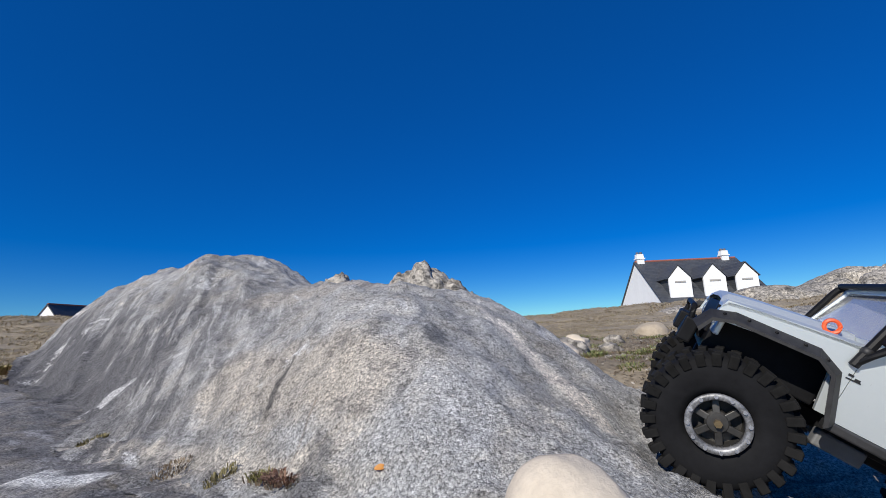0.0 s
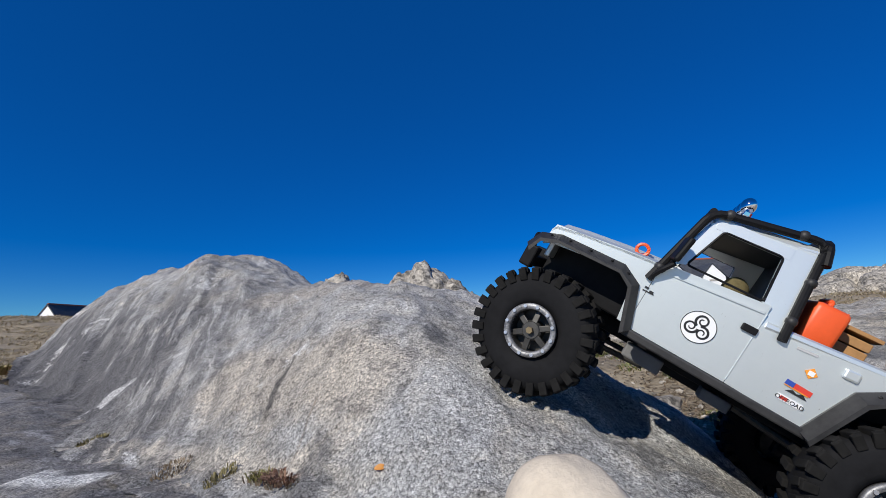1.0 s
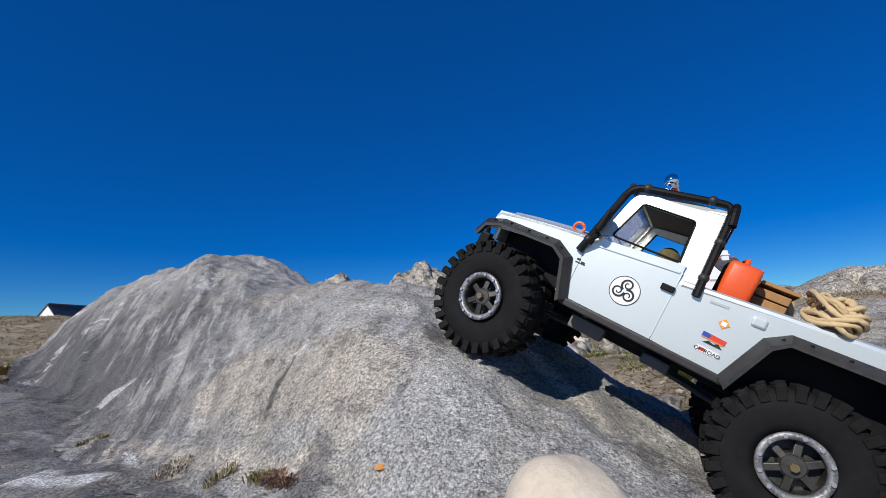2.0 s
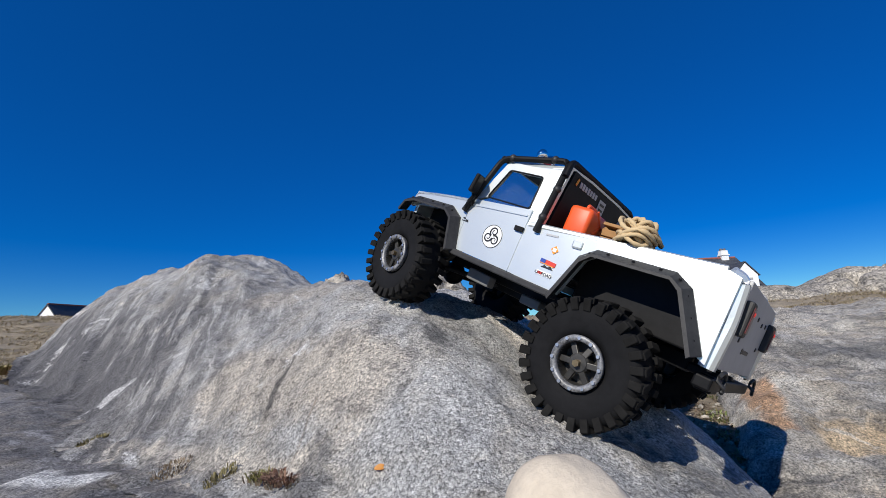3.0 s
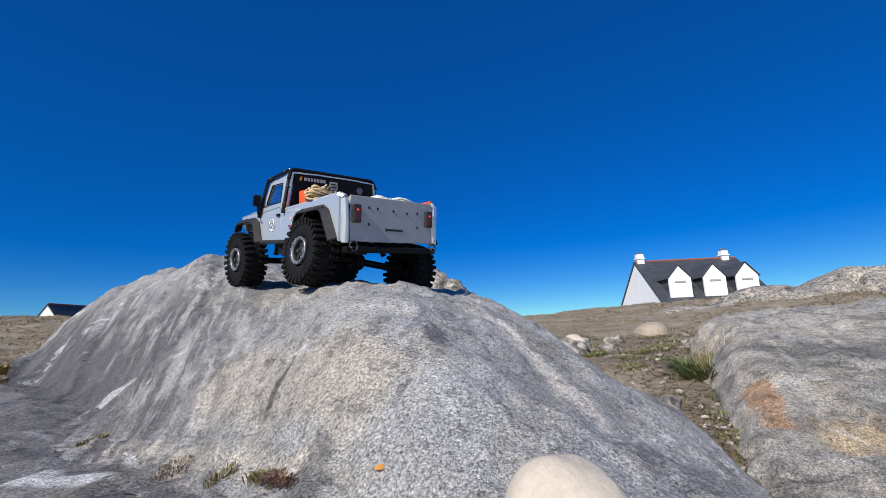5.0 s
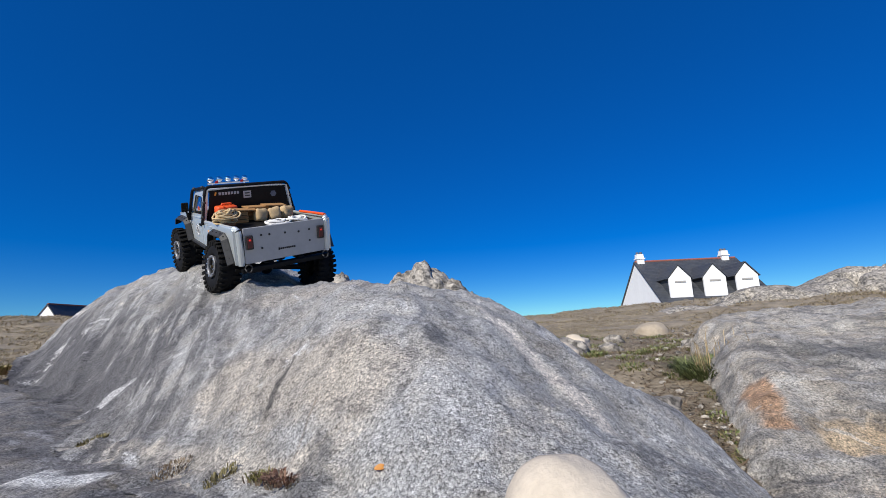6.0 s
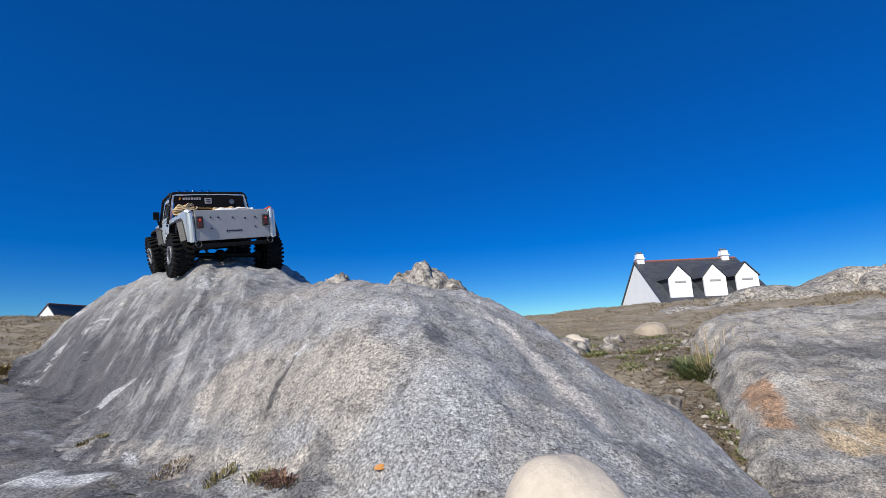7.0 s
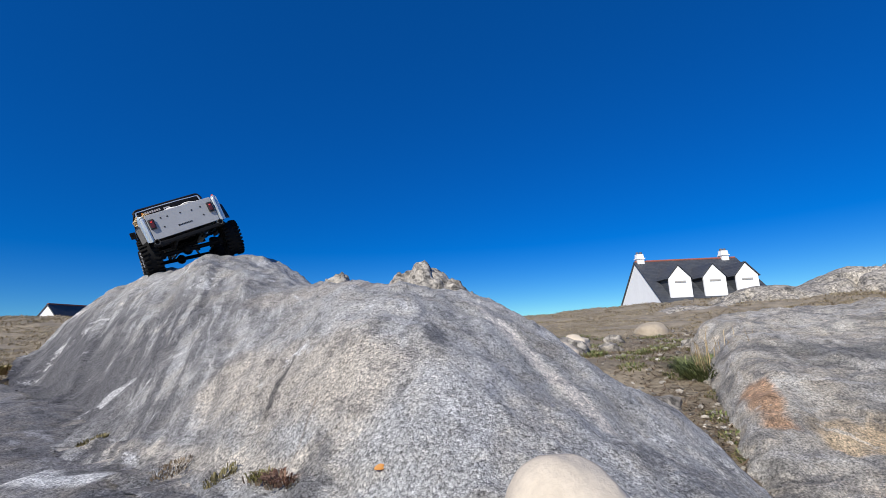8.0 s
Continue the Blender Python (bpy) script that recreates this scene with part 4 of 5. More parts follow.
truck = new("toy_truck")
tagged(truck, "silver radio-controlled toy pickup truck with big black off-road tyres", "toy truck")
body(truck)
axles, wheels = {}, {}
for end in (1, -1):
    axles[end] = part("front_axle" if end > 0 else "rear_axle", axle_parts(truck), PLASTIC, truck, "black axle with differential")
    for s in (1, -1):
        part("axle_link", tube(bmesh.new(), [(0, s * 0.050, 0.004), (-end * 0.110, s * 0.030, 0.012)], 0.0035, 8), STEEL, axles[end])
for side in (1, -1):
    first = None
    for end in (1, -1):
        if first is None:
            w = new("wheel")
            wheel_parts(w, side)
            first = w
        else:
            w = copy_thing(first, Matrix.Identity(4))
        w.parent = truck
        wheels[end, side] = w


# ---- cargo ----
def jerry_can():
    ob = new("jerry_can")
    tagged(ob, "orange plastic jerry can standing in the truck bed", "jerry can")
    part("can", boxes(((0.030, 0.052, 0.042), (0, 0, 0.021)), bevel=0.005), ORANGE, ob, "", True)
    part("can_ribs", boxes(((0.002, 0.030, 0.003), (-0.0148, 0, 0.034), (35, 0, 0)), ((0.002, 0.030, 0.003), (-0.0148, 0, 0.021), (-35, 0, 0)), bevel=0.0008), ORANGE, ob)
    bm = bmesh.new()
    tube(bm, rounded([(0, -0.014, 0.042), (0, -0.014, 0.047), (0, 0.010, 0.047), (0, 0.010, 0.042)], 0.004), 0.0024, 8)
    part("can_handle", bm, ORANGE, ob)
    return ob


def crate():
    ob = new("wooden_crate")
    tagged(ob, "small brown wooden crate in the truck bed", "crate")
    for k in range(3):
        part("slat", boxes(((0.030, 0.034, 0.0085), (0, 0, 0.005 + 0.0098 * k)), bevel=0.0008), WOOD, ob)
    part("crate_lid", boxes(((0.034, 0.060, 0.004), (0, -0.010, 0.0325), (4, 0, 6)), bevel=0.0008), WOOD, ob)
    return ob


def sack():
    bm = bmesh.new()
    bmesh.ops.create_icosphere(bm, subdivisions=3, radius=1)
    for v in bm.verts:
        c = v.co.copy()
        f = (abs(c.x) ** 6 + abs(c.y) ** 6 + abs(c.z) ** 6) ** (-1 / 6)
        n = noise.noise(c * 1.3)
        v.co = Vector((c.x * 0.013, c.y * 0.0155, c.z * 0.018)) * f * (1 + 0.16 * n) * (1 - 0.22 * max(0, c.z) ** 2)
    return part("sack", bm, JUTE, None, "", True)


def rope_coil(name, mat, label, turns, radius, thick, flat, seed, category):
    rng = random.Random(seed)
    ob = new(name)
    tagged(ob, label, category)
    for k in range(turns):
        ph, rr = rng.uniform(0, 6.28), radius * rng.uniform(0.45, 1.05)
        ax, ay = rng.uniform(-0.25, 0.25) * radius, rng.uniform(-0.3, 0.3) * radius
        tilt = rng.uniform(-0.25, 0.25)
        bm = bmesh.new()
        pts = []
        for i in range(26):
            a = 2 * math.pi * i / 26
            pts.append((ax + rr * math.cos(a + ph) * 0.85, ay + rr * 1.3 * math.sin(a + ph), thick + flat * (0.5 + 0.5 * math.sin(2 * a + ph)) + tilt * rr * math.sin(a) * 0.6 + 0.0010 * k))
        tube(bm, pts, [thick * (1 + 0.18 * math.sin(9 * i)) for i in range(26)], 6, True)
        part("strand", bm, mat, ob, "", True)
    return ob


def driver():
    bm = bmesh.new()
    bmesh.ops.create_icosphere(bm, subdivisions=3, radius=1, matrix=Matrix.Translation((0, 0, 0.022)) @ Matrix.Diagonal((0.020, 0.027, 0.026, 1)))
    bmesh.ops.create_icosphere(bm, subdivisions=3, radius=1, matrix=Matrix.Translation((0.002, 0, 0.055)) @ Matrix.Diagonal((0.013, 0.012, 0.015, 1)))
    tube(bm, rounded([(0.0, 0.024, 0.034), (0.010, 0.036, 0.016), (0.036, 0.022, 0.020)], 0.01), 0.0075, 10)
    tube(bm, rounded([(0.0, -0.024, 0.034), (0.010, -0.036, 0.016), (0.036, -0.022, 0.020)], 0.01), 0.0075, 10)
    ob = part("driver_doll", bm, OLIVE, None, "", True)
    return tagged(ob, "plain olive driver doll sitting in the truck cab", "doll")


CARGO = [
    (jerry_can(), pose(-0.062, 0.074, 0.1006, 0, 0, 3)),
    (crate(), pose(-0.098, 0.052, 0.1006, 0, 0, -8)),
    (tagged(rope_coil("rope_coil", ROPE, "loose coil of pale jute rope in the truck bed", 22, 0.022, 0.0024, 0.010, 4, "rope"), "", ""), pose(-0.140, 0.098, 0.1110, -4, 3, 12)),
    (rope_coil("cord_bundle", CLOTH, "bundle of white cord along the tailgate", 5, 0.024, 0.0024, 0.004, 8, "cord"), pose(-0.222, 0.004, 0.1120, 0, 0, 5)),
    (rope_coil("cord_bundle", CLOTH, "bundle of white cord along the tailgate", 5, 0.024, 0.0024, 0.004, 12, "cord"), pose(-0.224, -0.040, 0.1120, 0, 0, -4)),
    (driver(), pose(0.004, 0.058, 0.064, 0, 0, 0)),
]
one = tagged(sack(), "plump tan jute sack in the truck bed", "sack", "sacks in the truck bed")
CARGO.append((one, pose(-0.112, 0.004, 0.1175, 10, 16, 8)))
for m in (pose(-0.116, -0.032, 0.1180, -8, 20, -10), pose(-0.112, -0.068, 0.1180, 12, 14, 14)):
    CARGO.append((copy_thing(one, m), m))
for m in (pose(-0.074, 0.012, 0.1006, 0, 0, 4), pose(-0.070, -0.040, 0.1006, 0, 0, -5)):
    CARGO.append((copy_thing(CARGO[1][0], m), m))


# ---- houses ----
STUCCO = worn("white_render", (0.86, 0.86, 0.85), 0.06, 3.0, 0.85, 0, 0.2, 0.01)
RIDGE_TILE = worn("red_ridge_tile", (0.30, 0.10, 0.07), 0.25, 6.0, 0.8)
SHUTTER = worn("grey_shutter", (0.42, 0.40, 0.37), 0.1, 8.0, 0.6)
GUTTER = worn("pale_gutter", (0.62, 0.63, 0.64), 0.08, 6.0, 0.5)
POT = worn("chimney_pot", (0.12, 0.12, 0.13), 0.2, 6.0, 0.8)


def slate():
    m = material("slate_roof", (0.05, 0.055, 0.065), 0.55)
    v = coords(m)
    b = node(m, "ShaderNodeTexBrick", Scale=1.0, Mortar_Size=0.012, Brick_Width=0.32, Row_Height=0.16)
    b.inputs["Color1"].default_value = (0.050, 0.056, 0.068, 1)
    b.inputs["Color2"].default_value = (0.075, 0.080, 0.092, 1)
    b.inputs["Mortar"].default_value = (0.025, 0.027, 0.032, 1)
    wire(m, coords(m, (1, 1, 1), (radians(90), 0, 0)), b.inputs["Vector"])
    wire(m, mix(m, ramp(m, noise_out(m, v, 1.4, 6, 0.7), [(0.45, (0, 0, 0)), (0.7, (0.5, 0.5, 0.5))]), b.outputs["Color"], (0.10, 0.10, 0.095)), base(m))
    relief(m, b.outputs["Fac"], 0.4, 0.01)
    return m


SLATE = slate()


def quad_solid(bm, pts, thick):
    """A slab under four corners."""
    P = [Vector(p) for p in pts]
    n = (P[1] - P[0]).cross(P[3] - P[0]).normalized() * thick
    A = [bm.verts.new(p) for p in P]
    B = [bm.verts.new(p - n) for p in P]
    bm.faces.new(A)
    bm.faces.new(B[::-1])
    for k in range(4):
        bm.faces.new((A[k], B[k], B[(k + 1) % 4], A[(k + 1) % 4]))


def chimney(parent, x, y, z):
    c = part("chimney", boxes(((0.68, 0.6, 1.4), (x, y, z - 0.05))), STUCCO, parent, "white rendered chimney")
    part("chimney_cap", boxes(((0.84, 0.74, 0.10), (x, y, z + 0.42)), ((0.64, 0.56, 0.30), (x, y, z + 0.72))), STUCCO, c)
    for dx in (-0.17, 0.17):
        bm = bmesh.new()
        bmesh.ops.create_cone(bm, cap_ends=True, segments=10, radius1=0.15, radius2=0.13, depth=0.24, matrix=Matrix.Translation((x + dx, y, z + 0.97)))
        part("chimney_pot", bm, POT, c)


def house(at, turn, length, depth, eave, ridge, dormers, label, chimneys):
    h = new("house")
    tagged(h, label, "house")
    mid, f = depth / 2, (ridge - eave) / (depth / 2)
    for x0 in (0.0, length - 0.3):
        bm = bmesh.new()
        out = [(0, 0), (depth, 0), (depth, eave), (mid, ridge), (0, eave)]
        A = [bm.verts.new((x0, y, z)) for y, z in out]
        B = [bm.verts.new((x0 + 0.3, y, z)) for y, z in out]
        bm.faces.new(A)
        bm.faces.new(B[::-1])
        for k in range(5):
            bm.faces.new((A[k], B[k], B[(k + 1) % 5], A[(k + 1) % 5]))
        part("gable_wall", bm, STUCCO, h)
    for y in (0.15, depth - 0.15):
        part("long_wall", boxes(((length - 0.6, 0.3, eave), (length / 2, y, eave / 2))), STUCCO, h)
    over = 0.25
    for sgn in (0, 1):
        bm = bmesh.new()
        y_e, y_r = (-over, mid) if sgn == 0 else (depth + over, mid)
        z_e = eave - over * f
        pts = [(-0.12, y_e, z_e + 0.14), (length + 0.12, y_e, z_e + 0.14), (length + 0.12, y_r, ridge + 0.14), (-0.12, y_r, ridge + 0.14)]
        quad_solid(bm, pts if sgn == 0 else pts[::-1], 0.13)
        part("roof_slope", bm, SLATE, h, "dark slate roof slope")
    part("gutter", boxes(((length + 0.2, 0.12, 0.12), (length / 2, -over - 0.07, eave - over * f + 0.05))), GUTTER, h)
    n = int(length / 0.45)
    for k in range(n):
        bm = bmesh.new()
        tube(bm, [(k * length / n, mid, ridge + 0.14), ((k + 0.97) * length / n, mid, ridge + 0.15)], 0.11, 8)
        part("ridge_tile", bm, RIDGE_TILE, h)
    for x in dormers:
        w, y0, sh, top = 1.0, 0.35, eave + 2.15, eave + 3.25
        d = new("dormer")
        d.parent = h
        bm = bmesh.new()
        out = [(x - w, eave - 0.05), (x + w, eave - 0.05), (x + w, sh), (x, top), (x - w, sh)]
        plate(bm, out, y0, y0 + 0.15)
        part("dormer_front", bm, STUCCO, d, "white dormer front")
        for s in (-1, 1):
            bm = bmesh.new()
            yb = (sh - eave) / f
            A = [bm.verts.new((x + s * (w - 0.02), yy, zz)) for yy, zz in ((y0 + 0.15, eave + y0 * f), (y0 + 0.15, sh), (yb, sh))]
            B = [bm.verts.new((x + s * (w - 0.14), v.co.y, v.co.z)) for v in A]
            bm.faces.new(A)
            bm.faces.new(B[::-1])
            for k in range(3):
                bm.faces.new((A[k], B[k], B[(k + 1) % 3], A[(k + 1) % 3]))
            part("dormer_cheek", bm, SLATE, d)
            bm = bmesh.new()
            ex = x + s * (w + 0.16)
            ez = sh - 0.16 * (top - sh) / w
            quad_solid(bm, [(ex, y0 - 0.02, ez + 0.10), (x, y0 - 0.02, top + 0.10), (x, (top - eave) / f, top + 0.10), (ex, (ez - eave) / f, ez + 0.10)][::s], 0.09)
            part("dormer_roof", bm, SLATE, d)
        part("shutter_slot", boxes(((0.95, 0.06, 0.14), (x, y0 - 0.03, sh - 0.30))), SHUTTER, d, "grey shutter slot")
    for x in chimneys:
        chimney(h, x, mid, ridge)
    h.matrix_basis = pose(*at, 0, 0, turn)


house((19.1, 40.0, -0.6), 0, 10.0, 9.7, 2.5, 6.76, (1.9, 5.0, 7.9), "white Breton house with slate roof and three dormers", (0.5, 8.9))
house((-51.0, 61.6, -0.4), 85, 6.8, 7.0, 2.6, 6.8, (), "distant white house with a dark slate roof", ())


# ---- stones ----
def stone(name, at, size, mat, label, seed, rough=0.12, turn=0.0, level=4):
    bm = bmesh.new()
    bmesh.ops.create_icosphere(bm, subdivisions=level, radius=1)
    for v in bm.verts:
        n = noise.fractal(v.co * 1.3 + Vector((seed * 7.1, seed, 0)), 0.9, 2.0, 5)
        v.co = v.co * (1 + rough * n)
    bmesh.ops.scale(bm, vec=size, verts=bm.verts)
    ob = part(name, bm, mat, None, "", True)
    ob.matrix_basis = pose(*at, 0, 0, turn)
    return tagged(ob, label, "stone")


stone("sandy_stone", (0.073, 0.316, 0.068), (0.043, 0.044, 0.050), SANDSTONE, "smooth pale sandy stone before the outcrop", 3, 0.08)
stone("sandy_boulder", (1.34, 3.02, 0.125), (0.105, 0.11, 0.085), worn("ochre_boulder", (0.42, 0.35, 0.26), 0.25, 40.0, 0.9, 0, 0.5, 0.004), "rounded sandy boulder on the dune path", 5, 0.12)
for k, (x, y, sx, sy, sz) in enumerate(((0.40, 1.26, 0.055, 0.05, 0.03), (0.50, 1.12, 0.06, 0.035, 0.025), (0.53, 2.05, 0.11, 0.09, 0.05), (0.62, 2.25, 0.07, 0.06, 0.04), (0.70, 2.02, 0.05, 0.05, 0.03),
                                        (0.86, 2.4, 0.06, 0.05, 0.03), (0.47, 1.85, 0.06, 0.05, 0.05), (1.08, 2.0, 0.07, 0.06, 0.035))):
    z = float(ground_shape(np.array(x), np.array(y)))
    stone("pale_stone", (x, y, z + 0.2 * sz), (sx, sy, sz), ROCK_FAR if k % 3 else SANDSTONE, "half-buried pale stone in the dirt gully", 20 + k, 0.45, 40 * k, 3)


def pebbles():
    """Loose grit and small stones along the gully."""
    rng = np.random.RandomState(7)
    bm = bmesh.new()
    for k in range(900):
        y = rng.uniform(0.75, 3.0)
        x = 0.42 + 0.52 * (y - 0.75) + rng.normal(0, 0.10 + 0.05 * y)
        s = 0.003 + 0.009 * rng.rand() ** 3
        z = float(ground_shape(np.array(x), np.array(y)))
        bmesh.ops.create_icosphere(bm, subdivisions=1, radius=s, matrix=pose(x, y, z + s * 0.3, 0, 0, rng.uniform(0, 360)) @ Matrix.Diagonal((1.3, 0.9, 0.7, 1)))
    tagged(part("pebbles", bm, ROCK_FAR, None), "scattered pale pebbles in the dirt gully", "pebbles", kind="stuff")


pebbles()


# ---- plants ----
def leaf_paint(name, color, tip, spread=0.35):
    m = material(name, color, 0.75)
    g = m.node_tree.nodes.new("ShaderNodeNewGeometry")
    lo = tuple(c * (1 - spread) for c in color)
    wire(m, ramp(m, g.outputs["Random Per Island"], [(0.0, lo), (0.5, color), (1.0, tip)]), base(m))
    return m


STRAW = leaf_paint("dry_straw", (0.36, 0.26, 0.13), (0.55, 0.43, 0.25))
GREEN = leaf_paint("green_leaf", (0.13, 0.16, 0.05), (0.30, 0.33, 0.13))
REDDISH = leaf_paint("reddish_leaves", (0.19, 0.095, 0.06), (0.33, 0.20, 0.13))
OLIVE_LEAF = leaf_paint("olive_leaf", (0.19, 0.17, 0.05), (0.32, 0.28, 0.09))
MOSS = leaf_paint("dry_moss", (0.17, 0.14, 0.055), (0.30, 0.25, 0.11))
LITTER = leaf_paint("dead_litter", (0.20, 0.14, 0.085), (0.34, 0.27, 0.18))
DUNE = leaf_paint("dune_grass_leaf", (0.37, 0.29, 0.17), (0.52, 0.43, 0.28), 0.4)


def blades(bm, rng, n, spread, height, wide, droop=0.5, upright=0.5, base_z=None, at=(0, 0, 0)):
    """Tapered bent blades that grow from round about one place."""
    for k in range(n):
        a = rng.uniform(0, 2 * math.pi)
        r = spread * math.sqrt(rng.rand())
        x, y = at[0] + r * math.cos(a), at[1] + r * math.sin(a)
        z = at[2] if base_z is None else float(base_z(np.array(x), np.array(y)))
        b = a + rng.normal(0, 0.7)
        h = height * rng.uniform(0.45, 1.0)
        out = h * (1 - upright) * rng.uniform(0.5, 1.6)
        d = Vector((math.cos(b), math.sin(b), 0))
        s = Vector((-d.y, d.x, 0)) * wide * rng.uniform(0.6, 1.2)
        p0, p1 = Vector((x, y, z - 0.002)), Vector((x, y, z)) + d * out * 0.45 + Vector((0, 0, h * (0.30 + 0.40 * upright)))
        p2 = Vector((x, y, z)) + d * out + Vector((0, 0, h * (0.40 + 0.60 * upright) * (1 - droop * rng.rand() * 0.6)))
        v = [bm.verts.new(q) for q in (p0 - s, p0 + s, p1 + s * 0.8, p1 - s * 0.8, p2)]
        bm.faces.new((v[0], v[1], v[2], v[3]))
        bm.faces.new((v[3], v[2], v[4]))


def tuft(name, label, at, pieces, seed, ground=None):
    rng = np.random.RandomState(seed)
    ob = new(name)
    tagged(ob, label, "plant")
    for pname, mat, n, spread, height, wide, upright in pieces:
        bm = bmesh.new()
        blades(bm, rng, n, spread, height, wide, 0.5, upright, ground, at)
        part(pname, bm, mat, ob)


def slab_at(x, y):
    return np.where(rock_shape(x, y) > slab_shape(x, y) - 0.07, rock_surface(x, y), slab_shape(x, y)) + 0.001


tuft("succulent_tuft", "reddish-brown succulent tuft in a rock crevice", (-0.162, 0.468, 0.068), [("rosette", REDDISH, 220, 0.019, 0.016, 0.0010, 0.20), ("dry_foliage", LITTER, 140, 0.026, 0.010, 0.0009, 0.2)], 1)
tuft("green_tuft", "yellow-green tuft beside the succulent", (-0.190, 0.482, 0.066), [("foliage", OLIVE_LEAF, 90, 0.012, 0.013, 0.0009, 0.35), ("dry_foliage", LITTER, 70, 0.018, 0.008, 0.0008, 0.2)], 2)
tuft("moss_tuft", "dry brown moss tuft on the slab", (-0.247, 0.514, 0.05), [("foliage", MOSS, 200, 0.016, 0.005, 0.0008, 0.3)], 3, slab_at)
tuft("moss_tuft", "dry brown moss tuft on the slab", (-0.330, 0.563, 0.05), [("foliage", LITTER, 170, 0.022, 0.004, 0.0008, 0.3)], 4, slab_at)
tuft("moss_tuft", "dry brown moss tuft in a hollow", (-0.553, 0.735, 0.07), [("foliage", MOSS, 240, 0.019, 0.011, 0.0010, 0.5)], 5, slab_at)
tuft("grass_clump", "green grass clump with tall dry stalks", (0.79, 1.31, 0.08), [("green_foliage", GREEN, 1300, 0.130, 0.090, 0.0022, 0.15), ("dry_stem_spray", STRAW, 90, 0.090, 0.19, 0.0011, 0.70), ("dry_foliage", STRAW, 120, 0.095, 0.050, 0.0014, 0.2)], 6, ground_shape)
for k, (x, y, n, r, h) in enumerate(((0.66, 1.14, 70, 0.035, 0.020), (0.57, 1.01, 60, 0.030, 0.018), (0.535, 0.90, 60, 0.03, 0.016), (0.567, 1.80, 130, 0.05, 0.03), (0.95, 1.72, 110, 0.06, 0.03), (0.50, 0.82, 50, 0.025, 0.015), (0.80, 1.85, 120, 0.07, 0.025), (0.72, 1.55, 90, 0.05, 0.02), (0.62, 1.62, 90, 0.05, 0.022), (0.72, 1.78, 100, 0.06, 0.025), (0.88, 1.96, 110, 0.07, 0.028), (0.60, 1.97, 90, 0.06, 0.028), (0.76, 2.20, 120, 0.08, 0.03), (1.00, 2.12, 110, 0.08, 0.03), (1.16, 2.35, 120, 0.09, 0.035), (0.90, 2.60, 120, 0.10, 0.035), (0.58, 1.47, 80, 0.04, 0.02), (0.66, 1.34, 80, 0.04, 0.02), (1.22, 2.75, 120, 0.10, 0.04), (0.80, 2.92, 120, 0.11, 0.04))):
    tuft("grass_tuft", "small green and brown grass tuft in the gully", (x, y, 0), [("green_foliage", GREEN, n, r, h, 0.0018, 0.35), ("dry_foliage", MOSS, n, r * 1.2, h * 0.8, 0.0016, 0.3)], 10 + k, ground_shape)
tuft("heath_shrub", "low green and straw heath shrub behind the slab", (-1.62, 1.62, 0.13), [("green_foliage", OLIVE_LEAF, 800, 0.17, 0.060, 0.0024, 0.3), ("dry_foliage", STRAW, 800, 0.19, 0.055, 0.0024, 0.3)], 30, None)


def orange_leaf():
    bm = bmesh.new()
    rows = []
    for i in range(7):
        t = i / 6
        w = 0.0045 * math.sin(math.pi * (0.12 + 0.83 * t))
        rows.append([bm.verts.new((-0.008 + 0.016 * t, s * w, 0.003 * math.sin(3 * t) + 0.0014 * abs(s))) for s in (-1, 0, 1)])
    for A, B in zip(rows, rows[1:]):
        for k in range(2):
            bm.faces.new((A[k], A[k + 1], B[k + 1], B[k]))
    ob = part("fallen_leaf", bm, worn("orange_leaf", (0.62, 0.27, 0.06), 0.3, 200), None, "", True)
    z = float(slab_at(np.array(-0.062), np.array(0.416)))
    ob.matrix_basis = pose(-0.062, 0.416, z + 0.005, 40, 0, 10) @ Matrix.Scale(0.68, 4)
    tagged(ob, "small orange dry leaf on the slab", "leaf")


orange_leaf()


